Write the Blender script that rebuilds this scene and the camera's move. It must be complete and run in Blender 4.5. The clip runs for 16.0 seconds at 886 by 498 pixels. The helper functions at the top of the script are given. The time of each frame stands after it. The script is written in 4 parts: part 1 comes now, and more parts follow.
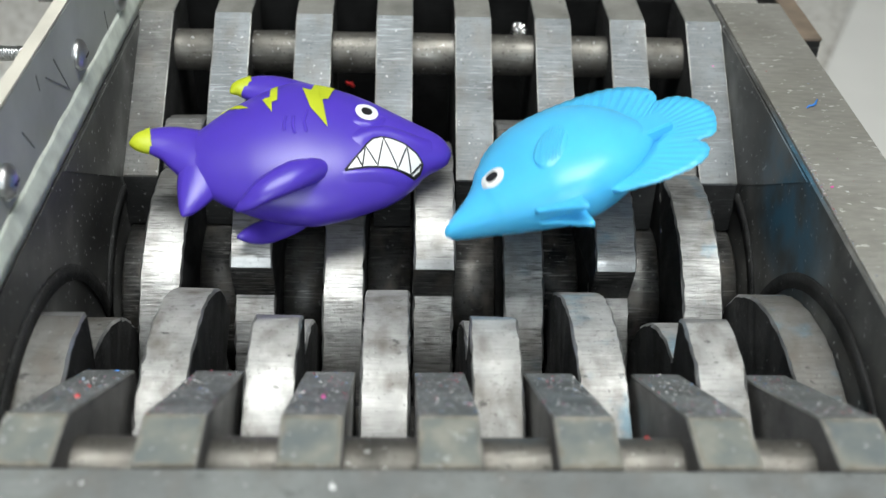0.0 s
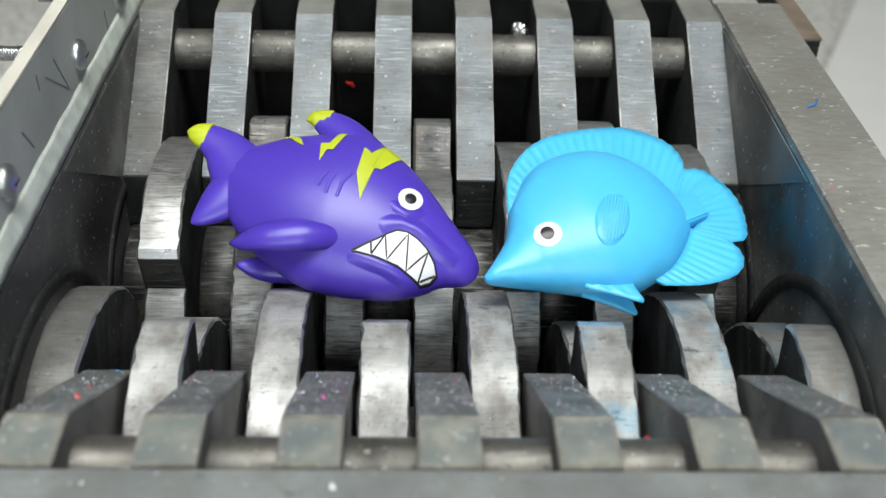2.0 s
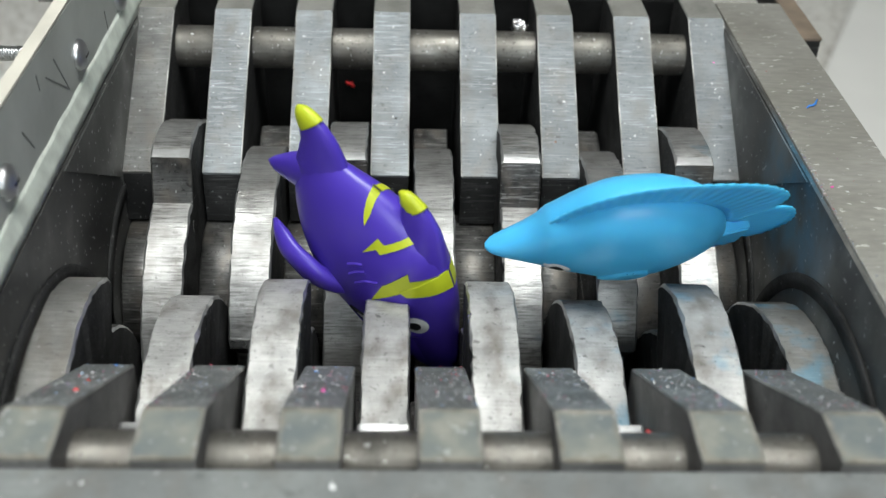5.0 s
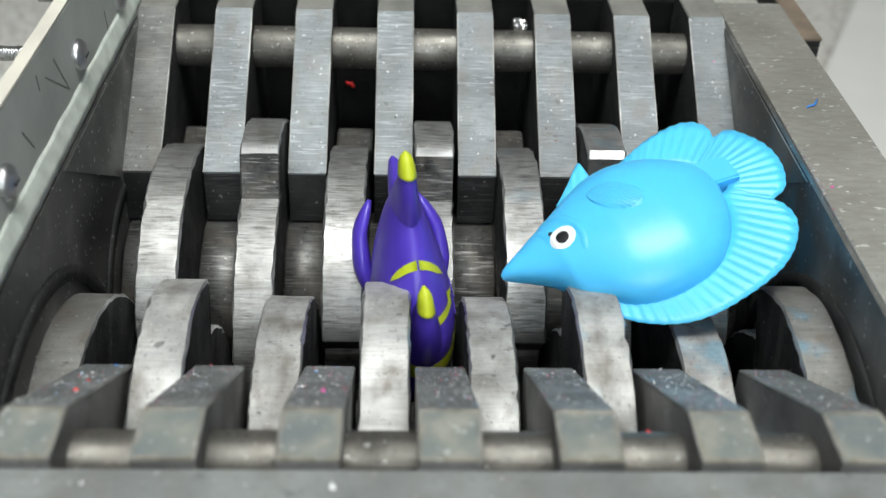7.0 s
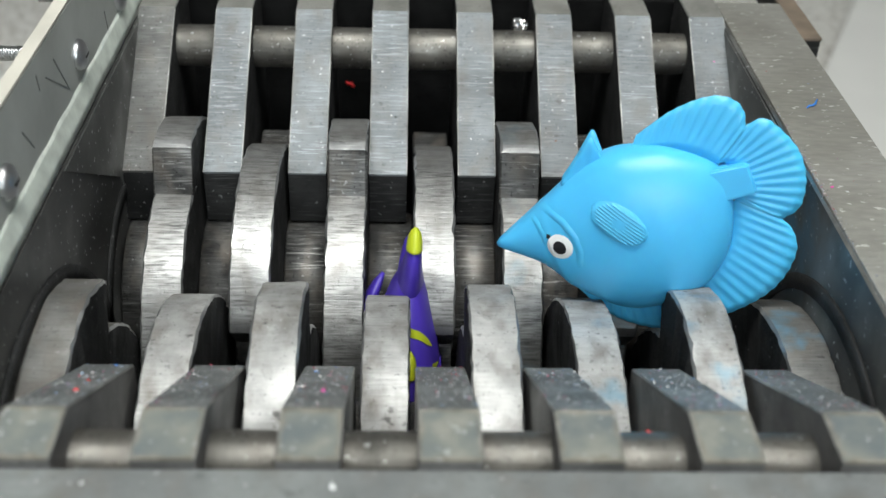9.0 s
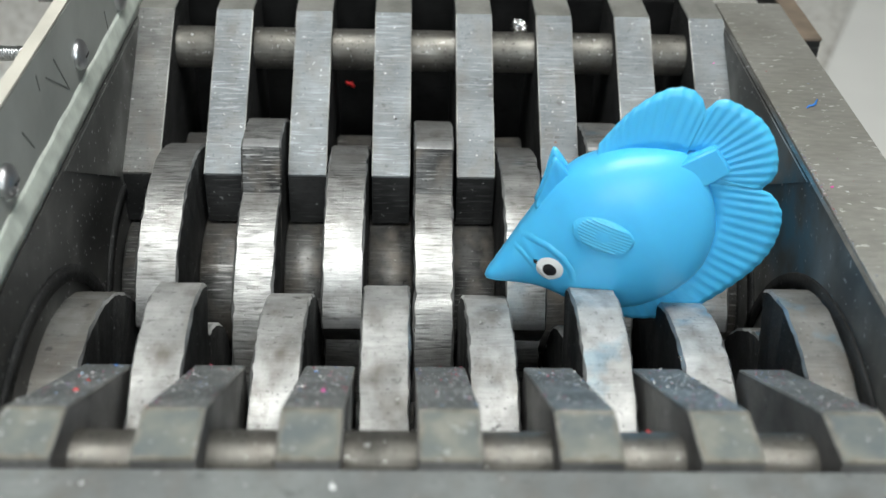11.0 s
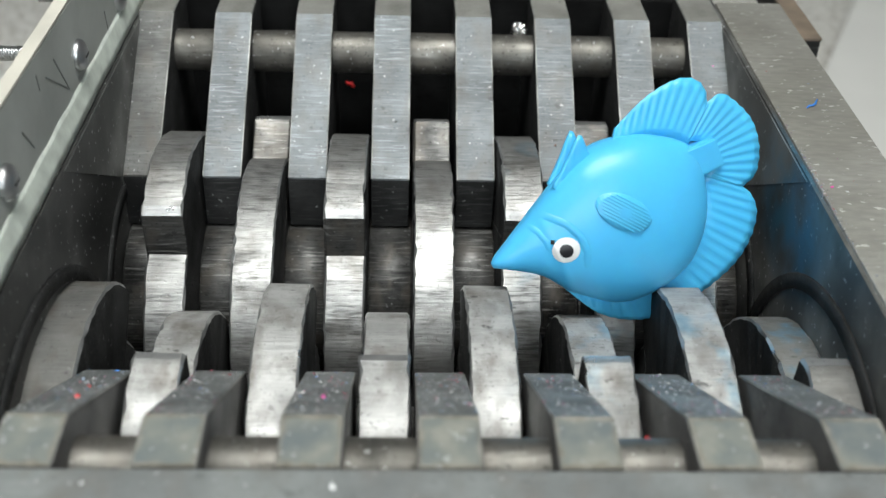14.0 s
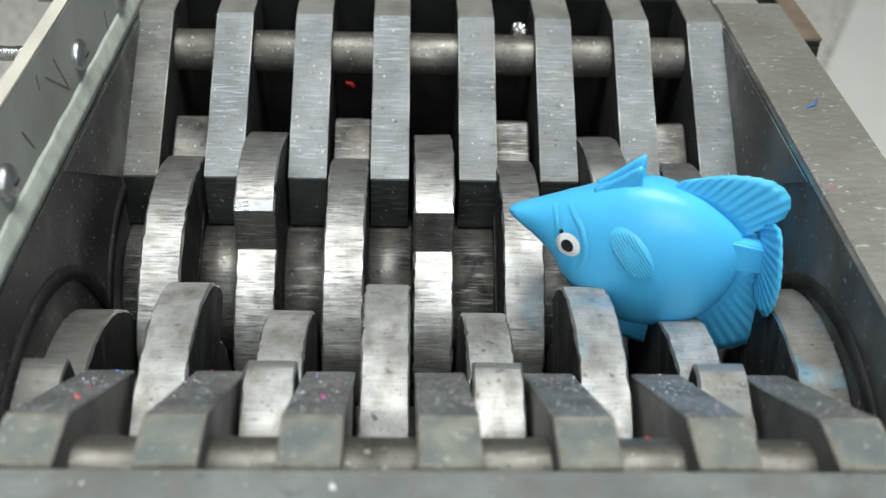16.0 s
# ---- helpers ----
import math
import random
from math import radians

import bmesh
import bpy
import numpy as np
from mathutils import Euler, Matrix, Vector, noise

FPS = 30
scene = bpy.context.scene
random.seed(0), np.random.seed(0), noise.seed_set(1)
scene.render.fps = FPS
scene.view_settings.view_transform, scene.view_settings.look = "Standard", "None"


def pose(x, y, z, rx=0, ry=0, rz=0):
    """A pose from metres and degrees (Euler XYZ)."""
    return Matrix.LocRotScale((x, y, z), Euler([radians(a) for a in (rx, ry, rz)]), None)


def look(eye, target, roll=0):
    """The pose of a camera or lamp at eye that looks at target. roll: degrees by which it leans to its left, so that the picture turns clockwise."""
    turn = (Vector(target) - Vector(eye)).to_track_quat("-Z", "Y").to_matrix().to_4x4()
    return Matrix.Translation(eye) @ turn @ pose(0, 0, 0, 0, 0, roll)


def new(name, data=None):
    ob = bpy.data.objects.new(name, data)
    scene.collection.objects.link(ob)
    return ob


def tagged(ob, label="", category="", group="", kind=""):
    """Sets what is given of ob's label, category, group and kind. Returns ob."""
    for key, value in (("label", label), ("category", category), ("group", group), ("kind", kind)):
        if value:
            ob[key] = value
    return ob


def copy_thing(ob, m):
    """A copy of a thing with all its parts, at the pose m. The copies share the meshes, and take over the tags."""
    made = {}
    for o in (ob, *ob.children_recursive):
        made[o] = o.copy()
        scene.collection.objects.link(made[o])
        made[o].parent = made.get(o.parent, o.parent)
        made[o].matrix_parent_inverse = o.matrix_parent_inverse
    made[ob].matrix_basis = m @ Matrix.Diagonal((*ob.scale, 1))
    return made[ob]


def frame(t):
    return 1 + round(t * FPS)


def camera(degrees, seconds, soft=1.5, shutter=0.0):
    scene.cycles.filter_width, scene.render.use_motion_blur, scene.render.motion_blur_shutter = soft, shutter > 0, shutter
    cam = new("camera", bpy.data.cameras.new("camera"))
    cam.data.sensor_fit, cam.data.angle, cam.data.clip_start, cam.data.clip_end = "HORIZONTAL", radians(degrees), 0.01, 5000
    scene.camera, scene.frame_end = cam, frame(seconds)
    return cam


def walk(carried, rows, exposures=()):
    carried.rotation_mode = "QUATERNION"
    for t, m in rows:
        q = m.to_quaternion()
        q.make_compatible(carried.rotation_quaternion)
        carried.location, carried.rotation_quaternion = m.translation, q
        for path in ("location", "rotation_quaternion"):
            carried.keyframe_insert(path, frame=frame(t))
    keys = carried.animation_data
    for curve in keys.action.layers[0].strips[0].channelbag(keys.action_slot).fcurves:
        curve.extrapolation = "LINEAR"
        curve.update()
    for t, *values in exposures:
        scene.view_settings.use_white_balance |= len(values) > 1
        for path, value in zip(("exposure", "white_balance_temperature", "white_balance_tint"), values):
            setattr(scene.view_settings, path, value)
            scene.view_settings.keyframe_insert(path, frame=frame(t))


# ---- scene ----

# ------------------------------------------------------------ camera
CAM = Matrix(((0.9993, -0.0123, -0.0365, -0.0130),
              (-0.0230, 0.5698, -0.8215, -0.3535),
              (0.0309, 0.8217, 0.5691, 0.2570),
              (0, 0, 0, 1)))
cam = camera(42.81, 16.0, soft=1.4, shutter=0.4)
walk(cam, [(0.0, CAM), (16.0, CAM)], [(0.0, 0.42), (3.0, 0.40), (4.2, 0.46), (7.5, 0.48), (8.0, 0.37), (16.0, 0.39)])
cam.data.dof.use_dof, cam.data.dof.focus_distance, cam.data.dof.aperture_fstop = True, 0.435, 10.0

# ------------------------------------------------------------ light
world = bpy.data.worlds.new("world")
world.use_nodes = True
scene.world = world
wn = world.node_tree.nodes["Background"]
wn.inputs[0].default_value, wn.inputs[1].default_value = (0.85, 0.92, 1.0, 1), 0.10


def area(name, eye, target, size_x, size_y, watts, colour):
    d = bpy.data.lights.new(name, "AREA")
    d.shape, d.size, d.size_y, d.energy, d.color = "RECTANGLE", size_x, size_y, watts, colour
    ob = new(name, d)
    ob.matrix_world = look(eye, target)
    return ob


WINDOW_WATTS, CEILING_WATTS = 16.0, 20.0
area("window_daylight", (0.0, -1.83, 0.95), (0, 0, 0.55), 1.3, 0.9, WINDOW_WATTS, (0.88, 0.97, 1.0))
area("ceiling_lamp_light", (0.0, -0.35, 1.66), (0.0, -0.35, 0), 1.1, 0.6, CEILING_WATTS, (0.95, 1.0, 0.97))


# ------------------------------------------------------------ materials
def nodes_of(name, rough=0.5, metal=0.0, spec=0.5):
    m = bpy.data.materials.new(name)
    m.use_nodes = True
    nt = m.node_tree
    b = nt.nodes["Principled BSDF"]
    b.inputs["Roughness"].default_value, b.inputs["Metallic"].default_value = rough, metal
    b.inputs["Specular IOR Level"].default_value = spec
    return m, nt, b


def noise_tex(nt, scale, stretch=(1, 1, 1), detail=4.0, coord="Object"):
    tc, mp, nz = nt.nodes.new("ShaderNodeTexCoord"), nt.nodes.new("ShaderNodeMapping"), nt.nodes.new("ShaderNodeTexNoise")
    mp.inputs["Scale"].default_value = stretch
    nz.inputs["Scale"].default_value, nz.inputs["Detail"].default_value = scale, detail
    info, add = nt.nodes.new("ShaderNodeObjectInfo"), nt.nodes.new("ShaderNodeVectorMath")
    add.operation = "ADD"
    nt.links.new(tc.outputs[coord], add.inputs[0])
    nt.links.new(info.outputs["Random"], add.inputs[1])
    nt.links.new(add.outputs[0], mp.inputs["Vector"])
    nt.links.new(mp.outputs["Vector"], nz.inputs["Vector"])
    return nz.outputs["Fac"]


def ramp(nt, fac, stops):
    r = nt.nodes.new("ShaderNodeValToRGB")
    e = r.color_ramp.elements
    while len(e) < len(stops):
        e.new(0.5)
    for k, (p, c) in zip(e, stops):
        k.position, k.color = p, (*c, 1) if len(c) == 3 else c
    nt.links.new(fac, r.inputs["Fac"])
    return r.outputs["Color"]


def mix(nt, fac, a, b, kind="MIX"):
    x = nt.nodes.new("ShaderNodeMix")
    x.data_type, x.blend_type = "RGBA", kind
    for sock, v in ((x.inputs[0], fac), (x.inputs[6], a), (x.inputs[7], b)):
        if isinstance(v, (int, float)):
            sock.default_value = v
        elif isinstance(v, tuple):
            sock.default_value = (*v, 1)
        else:
            nt.links.new(v, sock)
    return x.outputs[2]


def bump(nt, b, height, strength, distance):
    n = nt.nodes.new("ShaderNodeBump")
    n.inputs["Strength"].default_value, n.inputs["Distance"].default_value = strength, distance
    nt.links.new(height, n.inputs["Height"])
    nt.links.new(n.outputs["Normal"], b.inputs["Normal"])


def grey(v, tint=(1, 1, 1)):
    return tuple(v * t for t in tint)


def steel(name, low, high, tint, rough, scratch=0.5, dirt=0.35, metal=1.0, specks=0.0, smear=False, rvar=0.14, dashes=0.0, brown=0.0, spec=0.5, tone=0.0, flecks=0.73):
    """Worn machined steel: scratches across the piece (along x), stains, pits and dull patches."""
    m, nt, b = nodes_of(name, rough, metal, spec)
    lines = noise_tex(nt, 1.0, (95, 1500, 1500), 4.0)
    coarse = noise_tex(nt, 1.0, (120, 560, 560), 3.0)
    stain = noise_tex(nt, 48.0, (1, 1, 1), 7.0)
    patch = noise_tex(nt, 55.0, (1, 1, 1), 3.0)
    fine = noise_tex(nt, 800.0, (1, 1, 1), 2.0)
    col = ramp(nt, stain, [(0.32, grey(low, tint)), (0.50, grey((low + high) / 2, tint)), (0.66, grey(high, tint))])
    streak = mix(nt, 0.65, ramp(nt, lines, [(0.36, grey(0.3)), (0.48, grey(1.0)), (0.66, grey(1.3))]),
                 ramp(nt, coarse, [(0.34, grey(0.3)), (0.45, grey(1.0)), (0.7, grey(1.25))]), "MULTIPLY")
    where = ramp(nt, patch, [(0.38, grey(0.25 * scratch)), (0.62, grey(scratch))])
    col = mix(nt, where, col, streak, "MULTIPLY")
    pits = mix(nt, 1.0, ramp(nt, fine, [(0.30, grey(0.2)), (0.37, grey(1.0))]),
               ramp(nt, noise_tex(nt, 230.0, (1, 1, 1), 2.0), [(0.24, grey(0.2)), (0.30, grey(1.0))]), "MULTIPLY")
    col = mix(nt, dirt, col, pits, "MULTIPLY")
    if tone:
        who = nt.nodes.new("ShaderNodeObjectInfo")
        col = mix(nt, 1.0, col, ramp(nt, who.outputs["Random"], [(0.0, grey(1 - tone)), (1.0, grey(1.0))]), "MULTIPLY")
    if dashes:
        nicks = ramp(nt, noise_tex(nt, 1.0, (70, 1250, 1250), 2.5), [(0.57, grey(0.0)), (0.66, grey(1.0))])
        spread = ramp(nt, noise_tex(nt, 28.0, (1, 1, 1), 3.0), [(0.36, grey(0.0)), (0.60, grey(dashes))])
        col = mix(nt, mix(nt, 1.0, nicks, spread, "MULTIPLY"), col, grey(0.44, tint))
    if brown:
        dirt_spots = ramp(nt, noise_tex(nt, 75.0, (1.6, 1, 1), 7.0), [(0.46, grey(0.0)), (0.74, grey(brown))])
        col = mix(nt, dirt_spots, col, (0.15, 0.13, 0.11))
        black_spots = ramp(nt, noise_tex(nt, 150.0, (1, 1.5, 1.5), 5.0), [(0.66, grey(0.0)), (0.71, grey(brown * 0.8))])
        col = mix(nt, black_spots, col, (0.035, 0.033, 0.032))
    if specks:
        dots = ramp(nt, noise_tex(nt, 520.0, (1, 1, 1), 1.0), [(flecks, grey(0.0)), (flecks + 0.04, grey(specks))])
        col = mix(nt, dots, col, (0.55, 0.55, 0.55))
    if smear:
        tc, sx = nt.nodes.new("ShaderNodeTexCoord"), nt.nodes.new("ShaderNodeSeparateXYZ")
        nt.links.new(tc.outputs["Object"], sx.inputs[0])
        side = nt.nodes.new("ShaderNodeMapRange")
        side.inputs["From Min"].default_value, side.inputs["From Max"].default_value, side.inputs["To Max"].default_value = 0.015, 0.06, 0.42
        nt.links.new(sx.outputs["X"], side.inputs["Value"])
        spots = ramp(nt, noise_tex(nt, 60.0, (1, 1, 1), 4.0), [(0.55, grey(0.0)), (0.68, grey(1.0))])
        col = mix(nt, mix(nt, 1.0, spots, side.outputs["Result"], "MULTIPLY"), col, (0.10, 0.34, 0.50))
    nt.links.new(col, b.inputs["Base Color"])
    rr = ramp(nt, stain, [(0.3, grey(min(1, rough + rvar))), (0.7, grey(max(0.1, rough - rvar * 0.6)))])
    nt.links.new(rr, b.inputs["Roughness"])
    h = mix(nt, 0.5, mix(nt, 0.5, lines, coarse), pits, "MULTIPLY")
    bump(nt, b, h, 0.45, 0.0007)
    return m


CUTTER = steel("cutter_steel", 0.28, 0.48, (1.0, 0.99, 0.97), 0.47, 0.85, 0.25, 0.88, 0, True, 0.14, 0.6, 0.45)
FRONT_CUTTER = steel("dull_cutter_steel", 0.30, 0.56, (1.0, 0.99, 0.97), 0.60, 0.22, 0.5, 0.55, 0.5, True, 0.2, 0.3, 0.8)
UNWORN_CUTTER = steel("unworn_cutter_steel", 0.13, 0.27, (1.0, 0.98, 0.93), 0.58, 0.25, 0.4, 0.45, 0.4, True, 0.14, 0.15, 0.85)
WORN_EDGE = steel("bright_worn_edge", 0.28, 0.55, (1.0, 1.0, 1.0), 0.38, 0.2, 0.3, 0.8, 0, False, 0.2)
# Near-black mill scale: shade between neighbouring plates is put into its colour.
SHADED_SCALE = steel("shaded_mill_scale", 0.014, 0.036, (1, 1, 1), 0.65, 0.3, 0.5, 0.1, 0.3, dashes=0.12, spec=0.25)
FINGER = steel("finger_steel", 0.185, 0.255, (0.93, 1.0, 1.05), 0.56, 0.35, 0.4, 0.5, 0.7, False, 0.05, 0.55, 0.45, tone=0.25, flecks=0.715)
DULL_FINGER = steel("dull_finger_steel", 0.10, 0.17, (1.0, 1.0, 0.97), 0.56, 0.35, 0.5, 0.45, 0.6, False, 0.05, 0.3, 0.6, flecks=0.72)
FINGER_EDGE = steel("rubbed_finger_edge", 0.16, 0.42, (1.0, 0.99, 0.95), 0.5, 0.1, 0.4, 0.6, 0, False, 0.2, 0, 0.5)
FINGER_TOP = steel("browned_finger_steel", 0.20, 0.33, (1.0, 0.98, 0.90), 0.52, 0.1, 0.4, 0.4, 0.3)
# Sloping strips of the front fingers, darker than their flat tops.
FRONT_FINGER = steel("dark_slope_steel", 0.10, 0.20, (0.93, 1.0, 1.01), 0.52, 0.1, 0.6, 0.25, 0.8, brown=0.3, flecks=0.655)
def bordered_top():
    """Flat finger tops: greenish grey, rubbed brown along their rims."""
    m, nt, b = nodes_of("brown_rimmed_finger_top", 0.5, 0.25)
    tc, sx = nt.nodes.new("ShaderNodeTexCoord"), nt.nodes.new("ShaderNodeSeparateXYZ")
    nt.links.new(tc.outputs["Generated"], sx.inputs[0])
    far = None
    for axis in ("X", "Y"):
        away, size = nt.nodes.new("ShaderNodeMath"), nt.nodes.new("ShaderNodeMath")
        away.operation, size.operation = "SUBTRACT", "ABSOLUTE"
        away.inputs[1].default_value = 0.5
        nt.links.new(sx.outputs[axis], away.inputs[0])
        nt.links.new(away.outputs[0], size.inputs[0])
        if far is None:
            far = size.outputs[0]
        else:
            top = nt.nodes.new("ShaderNodeMath")
            top.operation = "MAXIMUM"
            nt.links.new(far, top.inputs[0])
            nt.links.new(size.outputs[0], top.inputs[1])
            far = top.outputs[0]
    ragged = nt.nodes.new("ShaderNodeMath")
    ragged.operation = "MULTIPLY_ADD"
    ragged.inputs[1].default_value = 0.22
    nt.links.new(noise_tex(nt, 260.0, (1, 1, 1), 4.0), ragged.inputs[0])
    nt.links.new(far, ragged.inputs[2])
    body = ramp(nt, noise_tex(nt, 90.0, (1, 1, 1), 5.0), [(0.32, (0.15, 0.17, 0.175)), (0.55, (0.22, 0.23, 0.21)), (0.72, (0.31, 0.30, 0.26))])
    rim = ramp(nt, noise_tex(nt, 140.0, (1, 1, 1), 3.0), [(0.35, (0.16, 0.135, 0.10)), (0.65, (0.36, 0.33, 0.28))])
    col = mix(nt, ramp(nt, ragged.outputs[0], [(0.50, grey(0.0)), (0.60, grey(0.8))]), body, rim)
    dots = ramp(nt, noise_tex(nt, 420.0, (1, 1, 1), 1.0), [(0.68, grey(0.0)), (0.73, grey(0.6))])
    nt.links.new(mix(nt, dots, col, (0.5, 0.5, 0.5)), b.inputs["Base Color"])
    bump(nt, b, noise_tex(nt, 500.0), 0.2, 0.0004)
    return m


FRONT_TOP = bordered_top()
FRONT_SIDE = steel("grey_finger_side", 0.07, 0.15, (1.0, 0.97, 0.95), 0.5, 0.2, 0.5, 0.3, 0.3)
ROD = steel("rod_steel", 0.09, 0.23, (1.0, 0.95, 0.86), 0.48, 0.1, 0.8, 0.8, 0.7, rvar=0.2, brown=0.45, flecks=0.70)
SHAFT = steel("shaft_steel", 0.012, 0.15, (1.0, 0.98, 0.95), 0.42, 0.8, 0.9, 0.5, 0.35, False, 0.24, 0.75, 0.8, flecks=0.72)
BAR = steel("bar_steel", 0.16, 0.25, (0.95, 1.0, 0.99), 0.55, 0.1, 0.35, 0.3, 0.6, brown=0.5)
# Almost black: the deep gloom of the gaps is painted into this steel.
GAP_SHADE = steel("gap_shade_black", 0.005, 0.012, (1, 1, 1), 0.8, 0.3, 0.6, 0.0, spec=0.1)


def plate_steel():
    """Mill-finish steel of the frame: brownish grey, flecked and scratched across."""
    m, nt, b = nodes_of("frame_plate_steel", 0.5, 0.45)
    stain = noise_tex(nt, 16.0, (1, 1, 1), 8.0)
    grain = noise_tex(nt, 1.0, (130, 420, 130), 4.0)
    col = ramp(nt, stain, [(0.3, (0.25, 0.24, 0.21)), (0.55, (0.34, 0.33, 0.30)), (0.75, (0.42, 0.41, 0.38))])
    col = mix(nt, 0.3, col, ramp(nt, grain, [(0.35, grey(0.65)), (0.65, grey(1.25))]), "MULTIPLY")
    dots = ramp(nt, noise_tex(nt, 1.0, (260, 520, 420), 1.0), [(0.69, grey(0.0)), (0.74, grey(1.0))])
    col = mix(nt, dots, col, (0.62, 0.61, 0.58))
    nt.links.new(col, b.inputs["Base Color"])
    bump(nt, b, grain, 0.2, 0.0005)
    return m


PLATE = plate_steel()


def lining_steel(name, shade):
    """Lining of the chamber, the walls' shade put into its dark colour, flecked, with blue rubbed off on one side."""
    m, nt, b = nodes_of(name, 0.48, 0.3)
    stain = noise_tex(nt, 30.0, (1, 1, 1), 8.0)
    col = ramp(nt, stain, [(0.3, grey(0.03 * shade, (1, 1, 0.96))), (0.5, grey(0.062 * shade, (1, 1, 0.96))), (0.7, grey(0.16 * shade, (1, 1, 0.95)))])
    dots = ramp(nt, noise_tex(nt, 470.0, (1, 1, 1), 1.5), [(0.69, grey(0.0)), (0.73, grey(1.0))])
    col = mix(nt, dots, col, (0.46, 0.46, 0.46))
    tc, mp, gr = nt.nodes.new("ShaderNodeTexCoord"), nt.nodes.new("ShaderNodeMapping"), nt.nodes.new("ShaderNodeTexGradient")
    gr.gradient_type = "SPHERICAL"
    mp.vector_type = "TEXTURE"
    mp.inputs["Location"].default_value, mp.inputs["Scale"].default_value = (0.1355, 0.005, 0.030), (0.010, 0.055, 0.038)
    nt.links.new(tc.outputs["Object"], mp.inputs["Vector"])
    nt.links.new(mp.outputs["Vector"], gr.inputs["Vector"])
    rub = mix(nt, 1.0, ramp(nt, gr.outputs["Fac"], [(0.05, grey(0.0)), (0.6, grey(1.0))]),
              ramp(nt, noise_tex(nt, 60.0, (1, 1, 1), 5.0), [(0.35, grey(0.1)), (0.6, grey(0.8))]), "MULTIPLY")
    col = mix(nt, rub, col, (0.025, 0.15, 0.25))
    nt.links.new(col, b.inputs["Base Color"])
    bump(nt, b, stain, 0.2, 0.001)
    return m


SHADED_LINING = lining_steel("shaded_lining_steel", 1.25)
LIGHTER_LINING = lining_steel("lighter_lining_steel", 1.75)


def painted(name, colour, rough=0.4, spread=0.08, scale=60.0, spec=0.5, subsurface=0.0, relief=0.05):
    m, nt, b = nodes_of(name, rough, 0.0, spec)
    n = noise_tex(nt, scale, (1, 1, 1), 5.0)
    col = ramp(nt, n, [(0.3, tuple(c * (1 - spread) for c in colour)), (0.7, tuple(min(1, c * (1 + spread)) for c in colour))])
    nt.links.new(col, b.inputs["Base Color"])
    if subsurface:
        b.inputs["Subsurface Weight"].default_value = subsurface
        b.inputs["Subsurface Radius"].default_value = (0.8, 0.9, 1.0)
        b.inputs["Subsurface Scale"].default_value = 0.0022
    bump(nt, b, noise_tex(nt, 700.0), relief, 0.0004)
    return m


BLUE = painted("sky_blue_vinyl", (0.080, 0.50, 0.87), 0.36, 0.05, 40, 0.5, 0.40)
PURPLE = painted("violet_vinyl", (0.075, 0.040, 0.43), 0.34, 0.06, 40, 0.5, 0.25)
LIME = painted("lime_paint", (0.46, 0.52, 0.02), 0.45, 0.10)
EYE_WHITE = painted("eye_white_paint", (0.82, 0.82, 0.82), 0.35, 0.02)
TOOTH_WHITE = painted("tooth_white_paint", (0.78, 0.78, 0.80), 0.35, 0.04)
BLACK = painted("black_paint", (0.015, 0.015, 0.018), 0.35, 0.1)
SHEET = painted("grey_sheet_metal", (0.41, 0.425, 0.40), 0.45, 0.22, 25, 0.5, 0, 0.1)
PENCIL = painted("dark_scribble", (0.17, 0.175, 0.165), 0.6, 0.35, 300)
SEALANT = painted("pale_sealant", (0.60, 0.64, 0.58), 0.6, 0.18, 130, 0.5, 0, 0.2)
FOLD = painted("bare_pale_metal", (0.58, 0.55, 0.48), 0.5, 0.1, 40)
RUST = painted("rusty_brown_steel", (0.15, 0.115, 0.085), 0.6, 0.35, 80)
ZINC = steel("zinc_plated_steel", 0.55, 0.8, (1, 1, 1.02), 0.25, 0.0, 0.1)
FOIL = steel("foil", 0.75, 0.9, (1, 1, 1), 0.2, 0.0, 0.0)
PALE_PANEL = painted("pale_grey_laminate", (0.72, 0.71, 0.68), 0.5, 0.05, 6)
WALL_PAINT = painted("wall_paint", (0.24, 0.24, 0.24), 0.8, 0.05, 5)
CHIP = {k: painted(k + "_plastic", c, 0.4) for k, c in (("red", (0.65, 0.02, 0.02)), ("pink", (0.75, 0.10, 0.40)),
                                                        ("blue", (0.05, 0.22, 0.65)), ("white", (0.7, 0.7, 0.7)),
                                                        ("black", (0.03, 0.03, 0.03)), ("brown", (0.18, 0.09, 0.06)))}


def terrazzo():
    m, nt, b = nodes_of("pale_terrazzo", 0.45)
    spots = ramp(nt, noise_tex(nt, 160.0, (1, 1, 1), 3.0), [(0.40, (0.40, 0.38, 0.34)), (0.47, (0.66, 0.64, 0.60)), (0.62, (0.72, 0.71, 0.68))])
    col = mix(nt, 0.25, spots, ramp(nt, noise_tex(nt, 9.0), [(0.3, grey(0.8)), (0.7, grey(1.1))]), "MULTIPLY")
    nt.links.new(col, b.inputs["Base Color"])
    return m


TERRAZZO = terrazzo()
GLOW = bpy.data.materials.new("lamp_diffuser")
GLOW.use_nodes = True
GLOW.node_tree.nodes["Principled BSDF"].inputs["Emission Color"].default_value = (1, 0.99, 0.96, 1)
GLOW.node_tree.nodes["Principled BSDF"].inputs["Emission Strength"].default_value = 4.0


